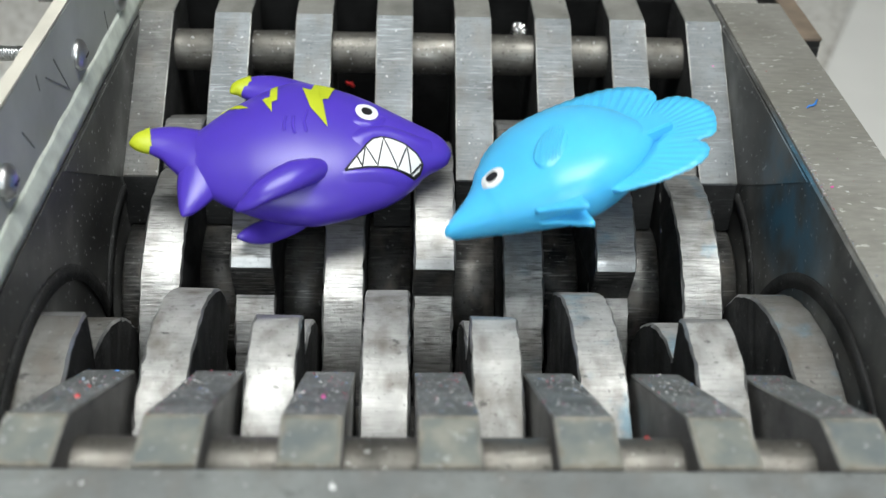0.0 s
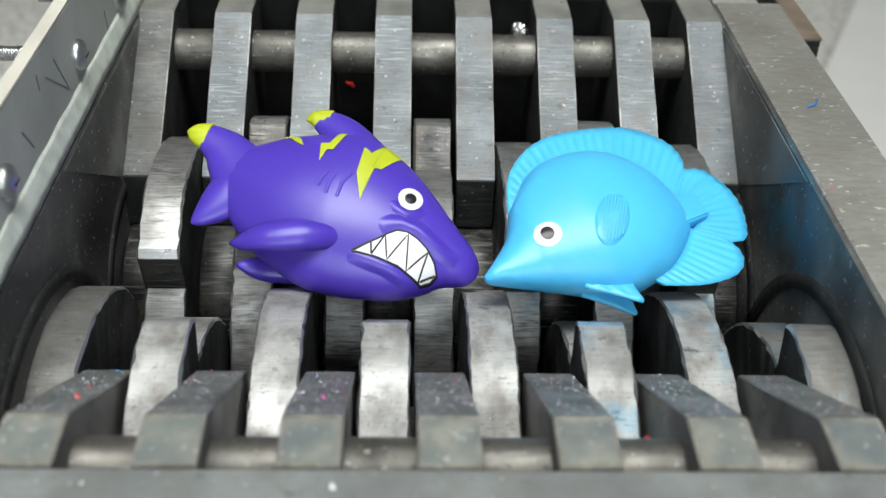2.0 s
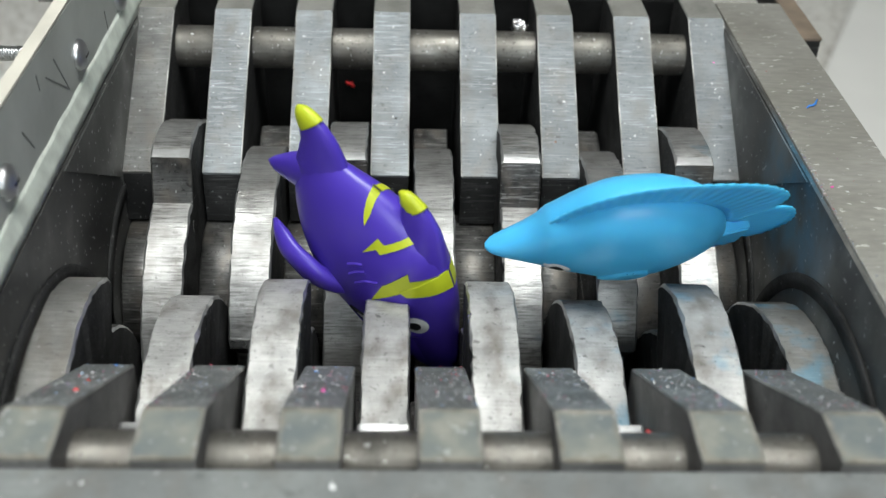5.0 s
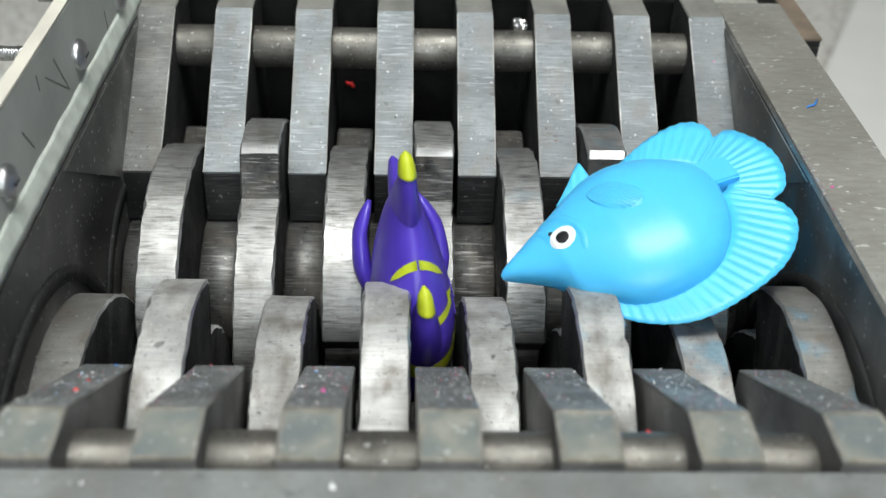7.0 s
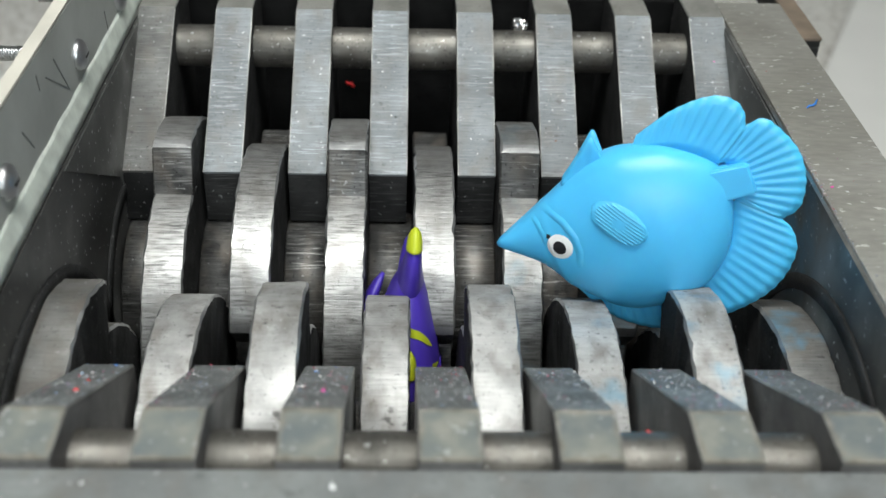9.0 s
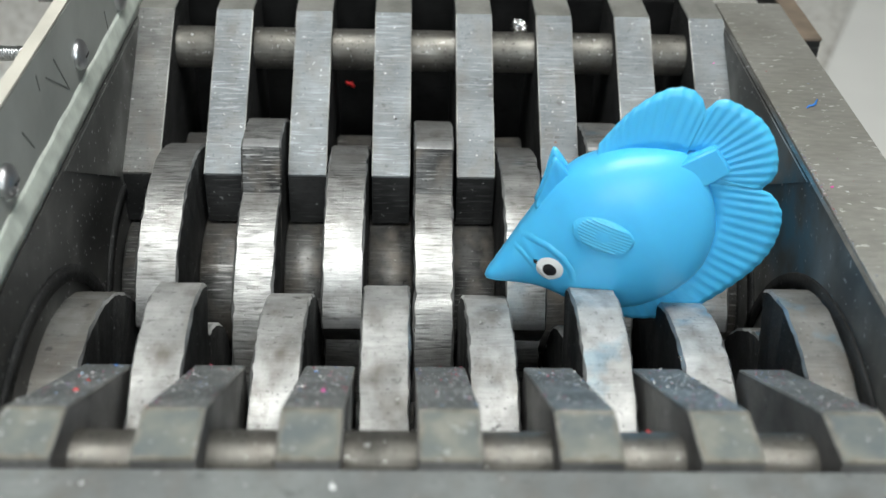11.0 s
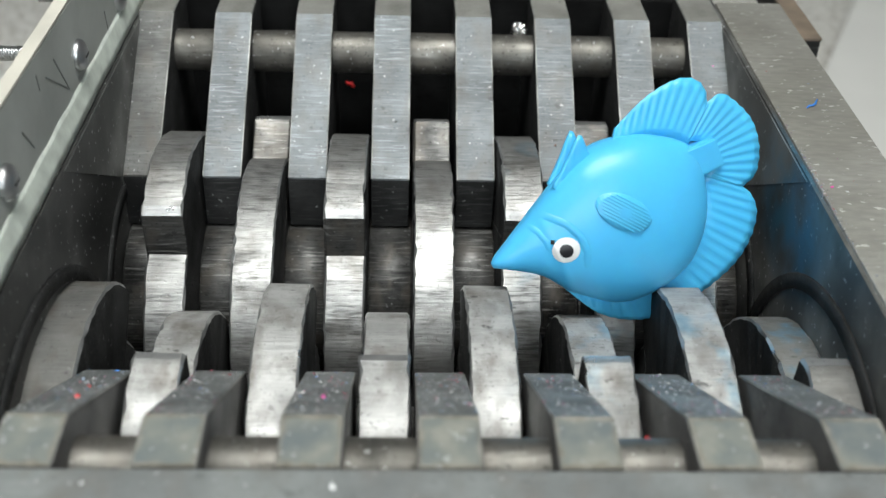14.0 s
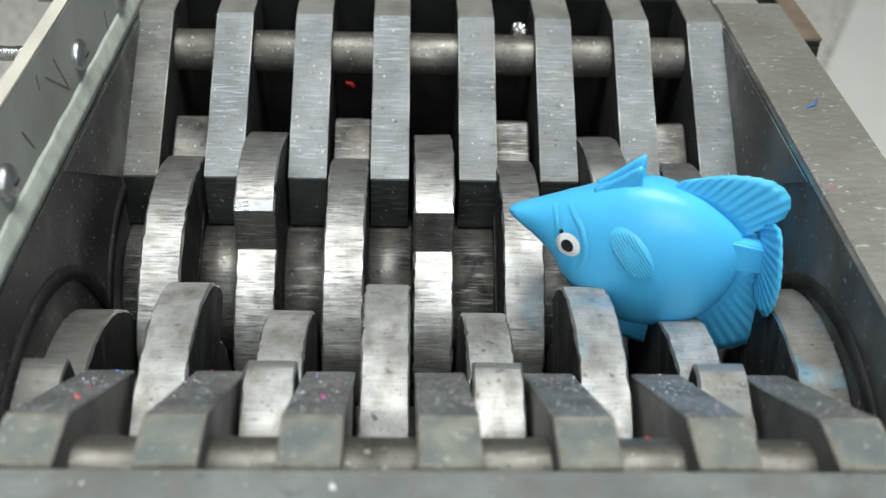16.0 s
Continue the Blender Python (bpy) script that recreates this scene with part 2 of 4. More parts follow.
# ------------------------------------------------------------ building helpers
def part(name, bm, material, parent=None, label="", smooth=False):
    me = bpy.data.meshes.new(name)
    bmesh.ops.recalc_face_normals(bm, faces=bm.faces)
    for f in bm.faces:
        f.smooth = smooth
    bm.to_mesh(me)
    bm.free()
    me.materials.append(material)
    ob = new(name, me)
    if parent is not None:
        ob.parent = parent
    return tagged(ob, label)


def box(x0, x1, y0, y1, z0, z1, bevel=0.0):
    bm = bmesh.new()
    bmesh.ops.create_cube(bm, size=1.0, matrix=Matrix.LocRotScale(((x0 + x1) / 2, (y0 + y1) / 2, (z0 + z1) / 2), None,
                                                                  (x1 - x0, y1 - y0, z1 - z0)))
    if bevel:
        bmesh.ops.bevel(bm, geom=list(bm.edges), offset=bevel, segments=2, affect="EDGES", profile=0.6)
    return bm


def prism(outline, x0, x1, bevel=0.0):
    """A plate with a (y, z) outline, from x0 to x1."""
    bm = bmesh.new()
    a = [bm.verts.new((x0, y, z)) for y, z in outline]
    f = bm.faces.new(a)
    ext = bmesh.ops.extrude_face_region(bm, geom=[f])
    bmesh.ops.translate(bm, vec=(x1 - x0, 0, 0), verts=[v for v in ext["geom"] if isinstance(v, bmesh.types.BMVert)])
    if bevel:
        bmesh.ops.bevel(bm, geom=list(bm.edges), offset=bevel, segments=2, affect="EDGES", profile=0.6)
    return bm


def lathe(profile, n=48, axis="x"):
    """A turned body: (position along the axis, radius) pairs."""
    bm = bmesh.new()
    rings = []
    for p, r in profile:
        ring = []
        for k in range(n):
            a = 2 * math.pi * k / n
            v = (p, r * math.cos(a), r * math.sin(a)) if axis == "x" else (r * math.cos(a), r * math.sin(a), p)
            ring.append(bm.verts.new(v))
        rings.append(ring)
    for a, b in zip(rings, rings[1:]):
        for k in range(n):
            bm.faces.new((a[k], a[(k + 1) % n], b[(k + 1) % n], b[k]))
    bm.faces.new(rings[0])
    bm.faces.new(rings[-1][::-1])
    return bm


def smooth_by_angle(ob, degrees=35):
    """Smooth faces with their sharp edges kept."""
    bm = bmesh.new()
    bm.from_mesh(ob.data)
    for f in bm.faces:
        f.smooth = True
    for e in bm.edges:
        e.smooth = not (len(e.link_faces) == 2 and e.calc_face_angle(0) > radians(degrees))
    bm.to_mesh(ob.data)
    bm.free()
    return ob


# ------------------------------------------------------------ the machine's numbers
PITCH = 0.036          # from one cutter to the next on a shaft
SHAFT_Y, SHAFT_Z = 0.0641, -0.0566
TIP_R, ROOT_R, SPACER_R = 0.0795, 0.0600, 0.0345
CUTTER_W, FINGER_W = 0.0164, 0.0162
TURN = 120 / 4.15      # degrees a second
BACK_TIP = 121.97 - TURN * 7.8
FRONT_TIP = 99.0 + TURN * 7.7
INNER_L, INNER_R = -0.1345, 0.1355
TOP = 0.050

# ------------------------------------------------------------ room
def setting(name, bm, material, label, category):
    return tagged(part(name, bm, material), label, category, kind="structure")


FLOOR_Z = -0.26
setting("floor", box(-2.0, 2.0, -1.9, 2.2, FLOOR_Z - 0.1, FLOOR_Z), TERRAZZO, "pale speckled terrazzo floor", "floor")
setting("wall_north", box(-2.0, 2.0, 2.2, 2.3, FLOOR_Z, 1.75), WALL_PAINT, "plain grey painted wall", "wall")
setting("wall_east", box(2.0, 2.1, -1.9, 2.2, FLOOR_Z, 1.75), WALL_PAINT, "plain grey painted wall", "wall")
setting("wall_west", box(-2.1, -2.0, -1.9, 2.2, FLOOR_Z, 1.75), WALL_PAINT, "plain grey painted wall", "wall")
setting("ceiling", box(-2.0, 2.0, -1.9, 2.2, 1.75, 1.85), WALL_PAINT, "plain grey ceiling", "ceiling")


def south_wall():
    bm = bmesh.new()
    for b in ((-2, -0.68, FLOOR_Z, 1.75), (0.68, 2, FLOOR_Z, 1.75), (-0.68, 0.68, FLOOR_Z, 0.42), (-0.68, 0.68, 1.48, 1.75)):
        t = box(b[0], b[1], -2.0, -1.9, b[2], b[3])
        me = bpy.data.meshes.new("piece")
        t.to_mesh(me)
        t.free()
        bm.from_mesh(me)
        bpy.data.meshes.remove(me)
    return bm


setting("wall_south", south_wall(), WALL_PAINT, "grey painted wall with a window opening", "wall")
lamp = tagged(new("ceiling_lamp"), "white rectangular ceiling lamp panel, lit", "lamp")
lamp.location = (0.0, -0.35, 1.70)
part("housing", box(-0.58, 0.58, -0.33, 0.33, 0.0, 0.05, 0.004), WALL_PAINT, lamp)
part("diffuser", box(-0.56, 0.56, -0.31, 0.31, -0.012, -0.002, 0.003), GLOW, lamp, "glowing white diffuser")

board = tagged(part("board", box(0.0, 0.75, -0.38, 1.2, FLOOR_Z + 0.001, FLOOR_Z + 0.03, 0.004), PALE_PANEL),
               "smooth pale grey board lying on the speckled floor", "board")
board.location, board.rotation_euler = (0.4055, 0.6664, 0), (0, 0, radians(-25.9))

# ------------------------------------------------------------ the machine's frame
frame_thing = tagged(new("shredder_frame"), "worn grey steel frame of a twin-shaft shredder on a terrazzo floor", "machine frame")


def plate_outline():
    return [(-0.26, FLOOR_Z), (0.1565, FLOOR_Z), (0.1565, TOP), (-0.26, TOP)]


smooth_by_angle(part("side_plate", prism(plate_outline(), INNER_R, 0.1672, 0.0012), PLATE, frame_thing, "thick grey steel side plate with blue smears"))
smooth_by_angle(part("side_plate", prism(plate_outline(), -0.165, INNER_L, 0.0012), PLATE, frame_thing, "thick dark steel side plate"))
# Added sheets that darken the inner walls: their shade is in the colour.
for x0, x1 in ((INNER_R, INNER_R - 0.0015), (INNER_L, INNER_L + 0.0015)):
    part("lining_plate", box(min(x0, x1), max(x0, x1), -0.1505, 0.1650, FLOOR_Z + 0.03, TOP - 0.0012), SHADED_LINING, frame_thing, "added inner wall sheet, its shade put into the dark colour")
# Thin plates, lighter than the lining, above a sloping lower edge.
for x0, x1 in ((INNER_R - 0.0015, INNER_R - 0.0021), (INNER_L + 0.0015, INNER_L + 0.0021)):
    part("corner_plate", prism([(-0.0060, 0.0478), (0.0612, 0.0050), (0.0690, -0.0180), (0.1648, -0.0480), (0.1648, 0.0478)], min(x0, x1), max(x0, x1)),
         LIGHTER_LINING, frame_thing, "lighter grey plate behind the fingers")
part("front_bar", box(INNER_L, INNER_R, -0.215, -0.1511, FLOOR_Z, TOP - 0.001, 0.0006), BAR, frame_thing, "broad greenish-grey steel cross bar")
# Back bar and added floor carry the chamber's gloom as colour.
part("back_bar", box(INNER_L, INNER_R, 0.166, 0.190, FLOOR_Z, TOP - 0.004, 0.001), GAP_SHADE, frame_thing, "steel cross bar, coloured black for the gaps' shade")
part("chamber_floor", box(INNER_L, INNER_R, -0.151, 0.1655, FLOOR_Z + 0.01, FLOOR_Z + 0.02), GAP_SHADE, frame_thing, "added chamber floor, coloured black for shade")
# Near-black block stands in for the shaded hollow under the top flange.
bracket = part("corner_bracket", box(0.1676, 0.1764, 0.1192, 0.20, 0.0362, 0.0472), SHADED_SCALE, frame_thing, "steel angle beside the plate, its shaded hollow a near-black block")
part("top_face", box(0.1676, 0.1769, 0.1187, 0.20, 0.0473, 0.0486, 0.0004), RUST, bracket, "rusty brown top face")


def collar(x, sx, y, r):
    """A raised bearing collar round a shaft, on the inner face of a side plate."""
    prof = [(0.0, r + 0.006), (sx * 0.0012, r + 0.0055), (sx * 0.0012, r), (0.0, r)]
    bm = bmesh.new()
    n, rings = 64, []
    for p, q in prof:
        rings.append([bm.verts.new((x + p, y + q * math.cos(2 * math.pi * k / n), SHAFT_Z + q * math.sin(2 * math.pi * k / n))) for k in range(n)])
    for a, b in zip(rings, rings[1:] + rings[:1]):
        for k in range(n):
            bm.faces.new((a[k], a[(k + 1) % n], b[(k + 1) % n], b[k]))
    return bm


for sy in (-1, 1):
    for x, sx in ((INNER_L + 0.0015, 1), (INNER_R - 0.0015, -1)):
        part("bearing_collar", collar(x, sx, sy * SHAFT_Y, 0.080 if sy < 0 else 0.0505), SHADED_SCALE, frame_thing, "dark ring round the shaft", True)

# ------------------------------------------------------------ hopper sheet with bolts
def sheet_bm():
    bm = bmesh.new()
    top = [(-0.25, 0.0905), (0.20, 0.0918)]
    a = [bm.verts.new((-0.1385, y, z)) for y, z in ((-0.25, TOP + 0.0006), (0.20, TOP + 0.0006), top[1], top[0])]
    f = bm.faces.new(a)
    ext = bmesh.ops.extrude_face_region(bm, geom=[f])
    bmesh.ops.translate(bm, vec=(0.0022, 0, 0), verts=[v for v in ext["geom"] if isinstance(v, bmesh.types.BMVert)])
    bmesh.ops.bevel(bm, geom=list(bm.edges), offset=0.0005, segments=2, affect="EDGES")
    return bm


hopper = tagged(new("hopper_sheet"), "upright grey sheet-metal hopper side above the cutters", "hopper")
part("sheet", sheet_bm(), SHEET, hopper)
fold = bmesh.new()
ends = []
for y, z in ((-0.25, 0.0905), (0.20, 0.0918)):
    ends.append([fold.verts.new(v) for v in ((-0.1363, y, z + 0.0002), (-0.1363, y, z + 0.0010), (-0.1412, y, z + 0.0010), (-0.1412, y, z + 0.0002))])
for a in range(4):
    fold.faces.new((ends[0][a], ends[0][(a + 1) % 4], ends[1][(a + 1) % 4], ends[1][a]))
fold.faces.new(ends[0])
fold.faces.new(ends[1])
part("folded_edge", fold, FOLD, hopper, "bare pale folded edge")
bead = bmesh.new()
rng = random.Random(4)
prev = None
for k in range(91):
    y = -0.245 + 0.445 * k / 90
    j = [0.0011 * noise.noise((y * 70, 3.1 * q, 0)) + rng.uniform(-0.00012, 0.00012) for q in range(4)]
    ring = [bead.verts.new(v) for v in ((-0.1362, y, TOP + 0.0100 + j[0] * 0.7), (-0.1354, y, TOP + 0.0080 + j[1] * 0.3), (-0.1341 + j[2] * 0.25, y, TOP + 0.0030),
                                        (-0.1331 + j[3] * 0.25, y, TOP + 0.0004), (-0.1362, y, TOP + 0.0004))]
    if prev:
        for a in range(5):
            bead.faces.new((prev[a], prev[(a + 1) % 5], ring[(a + 1) % 5], ring[a]))
    prev = ring
part("sealant_bead", bead, SEALANT, hopper, "pale uneven bead of sealant", True)


for y0, z0, y1, z1 in ((0.0141, 0.0815, 0.0261, 0.0638), (0.0032, 0.0796, 0.0261, 0.0638), (-0.0062, 0.0851, -0.0052, 0.0789), (0.0864, 0.0689, 0.0888, 0.0559), (-0.0284, 0.0756, -0.0202, 0.0653),):
    n = math.hypot(y1 - y0, z1 - z0)
    mark = part("scratch_mark", box(-0.0001, 0.0002, 0, n, -0.0003, 0.0003), PENCIL, hopper, "dark scribbled mark on the sheet")
    mark.location, mark.rotation_euler = (-0.1363, y0, z0), (math.atan2(z1 - z0, y1 - y0), 0, 0)



def bolt(y, z):
    b = tagged(new("bolt"), "zinc-plated pan-head bolt through the sheet metal", "bolt", "bolts of the hopper")
    b.location = (-0.1363, y, z)
    r = 0.0060
    head = smooth_by_angle(part("head", lathe([(0.0, r), (0.0009, r), (0.0021, r * 0.90), (0.0032, r * 0.62), (0.0037, r * 0.2)], 24), ZINC, b))
    part("recess", box(0.0028, 0.0038, -0.0020, 0.0020, -0.0005, 0.0005), BLACK, head)
    prof = []
    for k in range(32):
        prof += [(-0.0024 - 0.0010 * k, 0.0030), (-0.0029 - 0.0010 * k, 0.0025)]
    part("threaded_shank", lathe(prof, 16), ZINC, b)
    return b


bolt(0.0425, 0.0700)
bolt(-0.0500, 0.0700)
bolt(0.1100, 0.0655)

# ------------------------------------------------------------ cutters
def cutter_radius(back):
    """Radius at so many degrees behind a tooth's tip."""
    if back < 18:
        return TIP_R
    s = (back - 18) / 102
    return TIP_R + (ROOT_R - TIP_R) * s ** 0.95


def cutter_bm(x, tip_deg, sense, seed):
    """A three-toothed cutter. sense: +1 when the hooks point towards growing angles."""
    r = random.Random(seed)
    pts = []
    for tooth in range(3):
        base = tip_deg + 120 * tooth
        for k in range(0, 47):
            back = 118.5 * k / 46
            rad = cutter_radius(back) + r.uniform(-0.00022, 0.00022)
            if k == 0:
                rad -= 0.0012
            pts.append((base - sense * (back + (0.0 if k else -0.2)), rad))
        pts.append((base - sense * 118.9, ROOT_R + 0.0012))
        pts.append((base - sense * 119.2, ROOT_R + 0.0050))
    bm = bmesh.new()
    loops = []
    h = CUTTER_W / 2
    for dx, dr in ((-h, -0.0011), (-h + 0.0007, 0.0), (h - 0.0007, 0.0), (h, -0.0011)):
        rim = []
        for a, q in pts:
            nick = r.uniform(0.0002, 0.0009) if r.random() < 0.09 else 0.0
            side = dx + r.uniform(-0.0003, 0.0003) - math.copysign(nick * 0.8, dx)
            q += dr + r.uniform(-0.00018, 0.00018) - nick * 0.6
            rim.append(bm.verts.new((x + side, q * math.cos(radians(a)), q * math.sin(radians(a)))))
        loops.append(rim)
    n = len(pts)
    for row, (a, b) in enumerate(zip(loops, loops[1:])):
        for k in range(n):
            f = bm.faces.new((a[k], a[(k + 1) % n], b[(k + 1) % n], b[k]))
            f.material_index = 2 if k % 49 >= 46 else 3 if row != 1 or k % 49 == 0 else 0
    # Side faces take slot 1, the mill scale with painted-in shade.
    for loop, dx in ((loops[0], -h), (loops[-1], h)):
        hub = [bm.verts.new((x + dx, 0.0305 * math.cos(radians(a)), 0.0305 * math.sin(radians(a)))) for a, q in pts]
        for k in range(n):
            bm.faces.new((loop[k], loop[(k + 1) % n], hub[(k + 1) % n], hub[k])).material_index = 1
    return bm


def cutter_shaft(name, label, count, sense, tip, odd_first, material):
    shaft = tagged(new(name), label, "cutter shaft", "cutter shafts")
    part("axle", lathe([(INNER_L - 0.01, 0.030), (INNER_R + 0.01, 0.030)], 40), SHAFT, shaft, "", True)
    half = (count - 1) / 2
    for i in range(count):
        x = (i - half) * PITCH
        deg = tip + (60 if (i % 2 == 0) == odd_first else 0)
        unworn = material is FRONT_CUTTER and i in (0, count - 1)
        c = smooth_by_angle(part("cutter", cutter_bm(x, deg, sense, 31 * i + count), UNWORN_CUTTER if unworn else material, shaft,
                                 "browned unworn cutter" if unworn else ""), 28)
        c.data.materials.append(SHADED_SCALE)
        c.data.materials.append(SHAFT)
        c.data.materials.append(WORN_EDGE)
    edges = [INNER_L + 0.002] + [(i - half) * PITCH + s * (CUTTER_W / 2 + 0.0002) for i in range(count) for s in (-1, 1)] + [INNER_R - 0.002]
    for a, b in zip(edges[::2], edges[1::2]):
        if b - a > 0.003:
            part("spacer", lathe([(a, SPACER_R - 0.001), (a + 0.001, SPACER_R), (b - 0.001, SPACER_R), (b, SPACER_R - 0.001)], 56), SHAFT, shaft, "", True)
    return shaft


back_shaft = cutter_shaft("cutter_shaft", "bright worn steel shaft with seven hooked cutters, turning", 7, 1, 0.0, True, CUTTER)
front_shaft = cutter_shaft("cutter_shaft", "bright worn steel shaft with eight hooked cutters, turning", 8, -1, 0.0, False, FRONT_CUTTER)

# ------------------------------------------------------------ fingers and rods
def back_finger_outline():
    return [(0.0647, -0.0206), (0.0647, 0.0038), (0.1324, TOP), (0.1640, TOP), (0.1640, -0.0500), (0.1180, -0.0500)]


def front_finger_outline():
    return [(-0.0690, -0.0150), (-0.0690, 0.0100), (-0.1324, TOP), (-0.1510, TOP), (-0.1510, -0.0500), (-0.1180, -0.0500)]


def finger(outline, material, label, group, side=SHADED_SCALE):
    """A plate whose upper edge is worn bright; back plates have shade painted on their sides."""
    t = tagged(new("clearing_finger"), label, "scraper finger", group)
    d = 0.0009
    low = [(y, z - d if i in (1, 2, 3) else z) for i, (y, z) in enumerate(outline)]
    blade_part = smooth_by_angle(part("blade", prism(low, -FINGER_W / 2, FINGER_W / 2, 0.0002), side, t, "mill-scaled plate, the gap's shade put into its colour" if side is SHADED_SCALE else "dull grey plate"))
    a, b, c = outline[1:4]
    for name, pts, mat, text in (("worn_edge", (a, b), material, "bare worn sloping edge"), ("top_face", (b, c), FINGER_TOP if side is SHADED_SCALE else FRONT_TOP, "browned flat top")):
        strip = [pts[0], pts[1], (pts[1][0], pts[1][1] - d), (pts[0][0], pts[0][1] - d)]
        bm = prism(strip, -FINGER_W / 2 - 0.00015, FINGER_W / 2 + 0.00015)
        edge = [e for e in bm.edges if e.verts[0].co.x * e.verts[1].co.x > 0]
        bmesh.ops.bevel(bm, geom=edge, offset=0.0004, segments=2, affect="EDGES", material=1)
        smooth_by_angle(part(name, bm, mat, t, text)).data.materials.append(FINGER_EDGE)
    return t


back_fingers = [finger(back_finger_outline(), FINGER, "bluish-grey steel finger sloping down between the cutters", "back fingers")]
back_fingers += [copy_thing(back_fingers[0], Matrix.Identity(4)) for _ in range(7)]
for ob in back_fingers[0].children:
    if ob.name.startswith("worn_edge"):
        ob.material_slots[0].link = "OBJECT"
        ob.material_slots[0].material = DULL_FINGER
back_fingers[0]["label"] = "dull dark grey steel finger against the side plate"
front_fingers = [finger(front_finger_outline(), FRONT_FINGER, "dull grey steel finger dusted with plastic crumbs", "front fingers", FRONT_SIDE)]
front_fingers += [copy_thing(front_fingers[0], Matrix.Identity(4)) for _ in range(6)]

ROD_Y, ROD_Z, ROD_R = 0.134, 0.0305, 0.0095
rods = []
for sy in (1, -1):
    bm = lathe([(INNER_L - 0.01, ROD_R), (INNER_R + 0.01, ROD_R)], 40)
    rods.append(tagged(smooth_by_angle(part("cross_rod", bm, ROD)), "round brownish steel rod threaded through the fingers", "rod", "cross rods"))
    rods[-1].location = (0, sy * ROD_Y, ROD_Z)


# ------------------------------------------------------------ toys
def curve(xs, ys):
    """A smooth curve through points, with no overshoot."""
    xs, ys = np.array(xs, float), np.array(ys, float)
    h, d = np.diff(xs), np.diff(ys) / np.diff(xs)
    m = np.zeros(len(xs))
    for i in range(1, len(xs) - 1):
        if d[i - 1] * d[i] > 0:
            m[i] = 2 * d[i - 1] * d[i] / (d[i - 1] + d[i])
    m[0], m[-1] = d[0], d[-1]

    def at(x):
        x = min(max(x, xs[0]), xs[-1])
        i = min(int(np.searchsorted(xs, x, "right")) - 1, len(h) - 1)
        t = (x - xs[i]) / h[i]
        return float((1 + 2 * t) * (1 - t) ** 2 * ys[i] + t * (1 - t) ** 2 * h[i] * m[i] + t * t * (3 - 2 * t) * ys[i + 1] + t * t * (t - 1) * h[i] * m[i + 1])
    return at


class Body:
    """A body of rounded sections along x: rows of (x, top, bottom, half width), in millimetres."""

    def __init__(self, rows, power=2.2):
        c = list(zip(*rows))
        self.x0, self.x1, self.power = c[0][0], c[0][-1], power
        self.top, self.bottom, self.half = curve(c[0], c[1]), curve(c[0], c[2]), curve(c[0], c[3])

    def side(self, x, z):
        a, b, w = self.top(x), self.bottom(x), self.half(x)
        q = min(abs((z - (a + b) / 2) / max((a - b) / 2, 0.1)), 1.0)
        return w * max(0.0, 1 - q ** self.power) ** (1 / self.power)

    def mesh(self, n=56, m=40):
        bm = bmesh.new()
        rings = []
        for i in range(n + 1):
            s = 0.5 - 0.5 * math.cos(math.pi * i / n)
            x = self.x0 + (self.x1 - self.x0) * (0.35 * i / n + 0.65 * s)
            a, b, w = self.top(x), self.bottom(x), self.half(x)
            ring = []
            for k in range(m):
                t = 2 * math.pi * k / m
                c, sn = math.cos(t), math.sin(t)
                e = 2 / self.power
                ring.append(bm.verts.new((x / 1000, w * math.copysign(abs(c) ** e, c) / 1000,
                                          ((a + b) / 2 + (a - b) / 2 * math.copysign(abs(sn) ** e, sn)) / 1000)))
            rings.append(ring)
        for a, b in zip(rings, rings[1:]):
            for k in range(m):
                bm.faces.new((a[k], a[(k + 1) % m], b[(k + 1) % m], b[k]))
        bm.faces.new(rings[0])
        bm.faces.new(rings[-1])
        return bm

    def patch(self, outline, side, lift=0.25, dome=0.0, cuts=4, skirt=False):
        """A thin painted patch that follows the body: an (x, z) outline on one side (+1 or -1)."""
        bm = bmesh.new()
        f = bm.faces.new([bm.verts.new((x, 0, z)) for x, z in outline])
        cx, cz = sum(p[0] for p in outline) / len(outline), sum(p[1] for p in outline) / len(outline)
        far = max(math.hypot(x - cx, z - cz) for x, z in outline)
        bmesh.ops.triangulate(bm, faces=[f])
        bmesh.ops.subdivide_edges(bm, edges=list(bm.edges), cuts=cuts, use_grid_fill=True)
        for v in list(bm.verts):
            x, z = v.co.x, v.co.z
            up = lift + dome * max(0.0, 1 - (math.hypot(x - cx, z - cz) / far) ** 2)
            if skirt and v.is_boundary:
                up = -0.3
            v.co = Vector((x / 1000, side * (self.side(x, z) + up) / 1000, z / 1000))
        return bm

    def strokes(self, lines, side, width, lift=0.3, swell=False):
        """Thin raised lines on the body, each a row of (x, z) points."""
        bm = bmesh.new()
        for pts in lines:
            dense = []
            for a, b in zip(pts, pts[1:]):
                dense += [(a[0] + (b[0] - a[0]) * k / 6, a[1] + (b[1] - a[1]) * k / 6) for k in range(6)]
            dense.append(pts[-1])
            prev = None
            for i, (x, z) in enumerate(dense):
                q = dense[min(i + 1, len(dense) - 1)]
                p = dense[max(i - 1, 0)]
                d = math.hypot(q[0] - p[0], q[1] - p[1]) or 1
                nx, nz = -(q[1] - p[1]) / d * width / 2, (q[0] - p[0]) / d * width / 2
                row = []
                shape = ((-1, -0.2), (-0.6, lift), (0.6, lift), (1, -0.2))
                if swell:
                    u = i / (len(dense) - 1)
                    up = lift * (4 * u * (1 - u)) ** 0.7 + 0.15
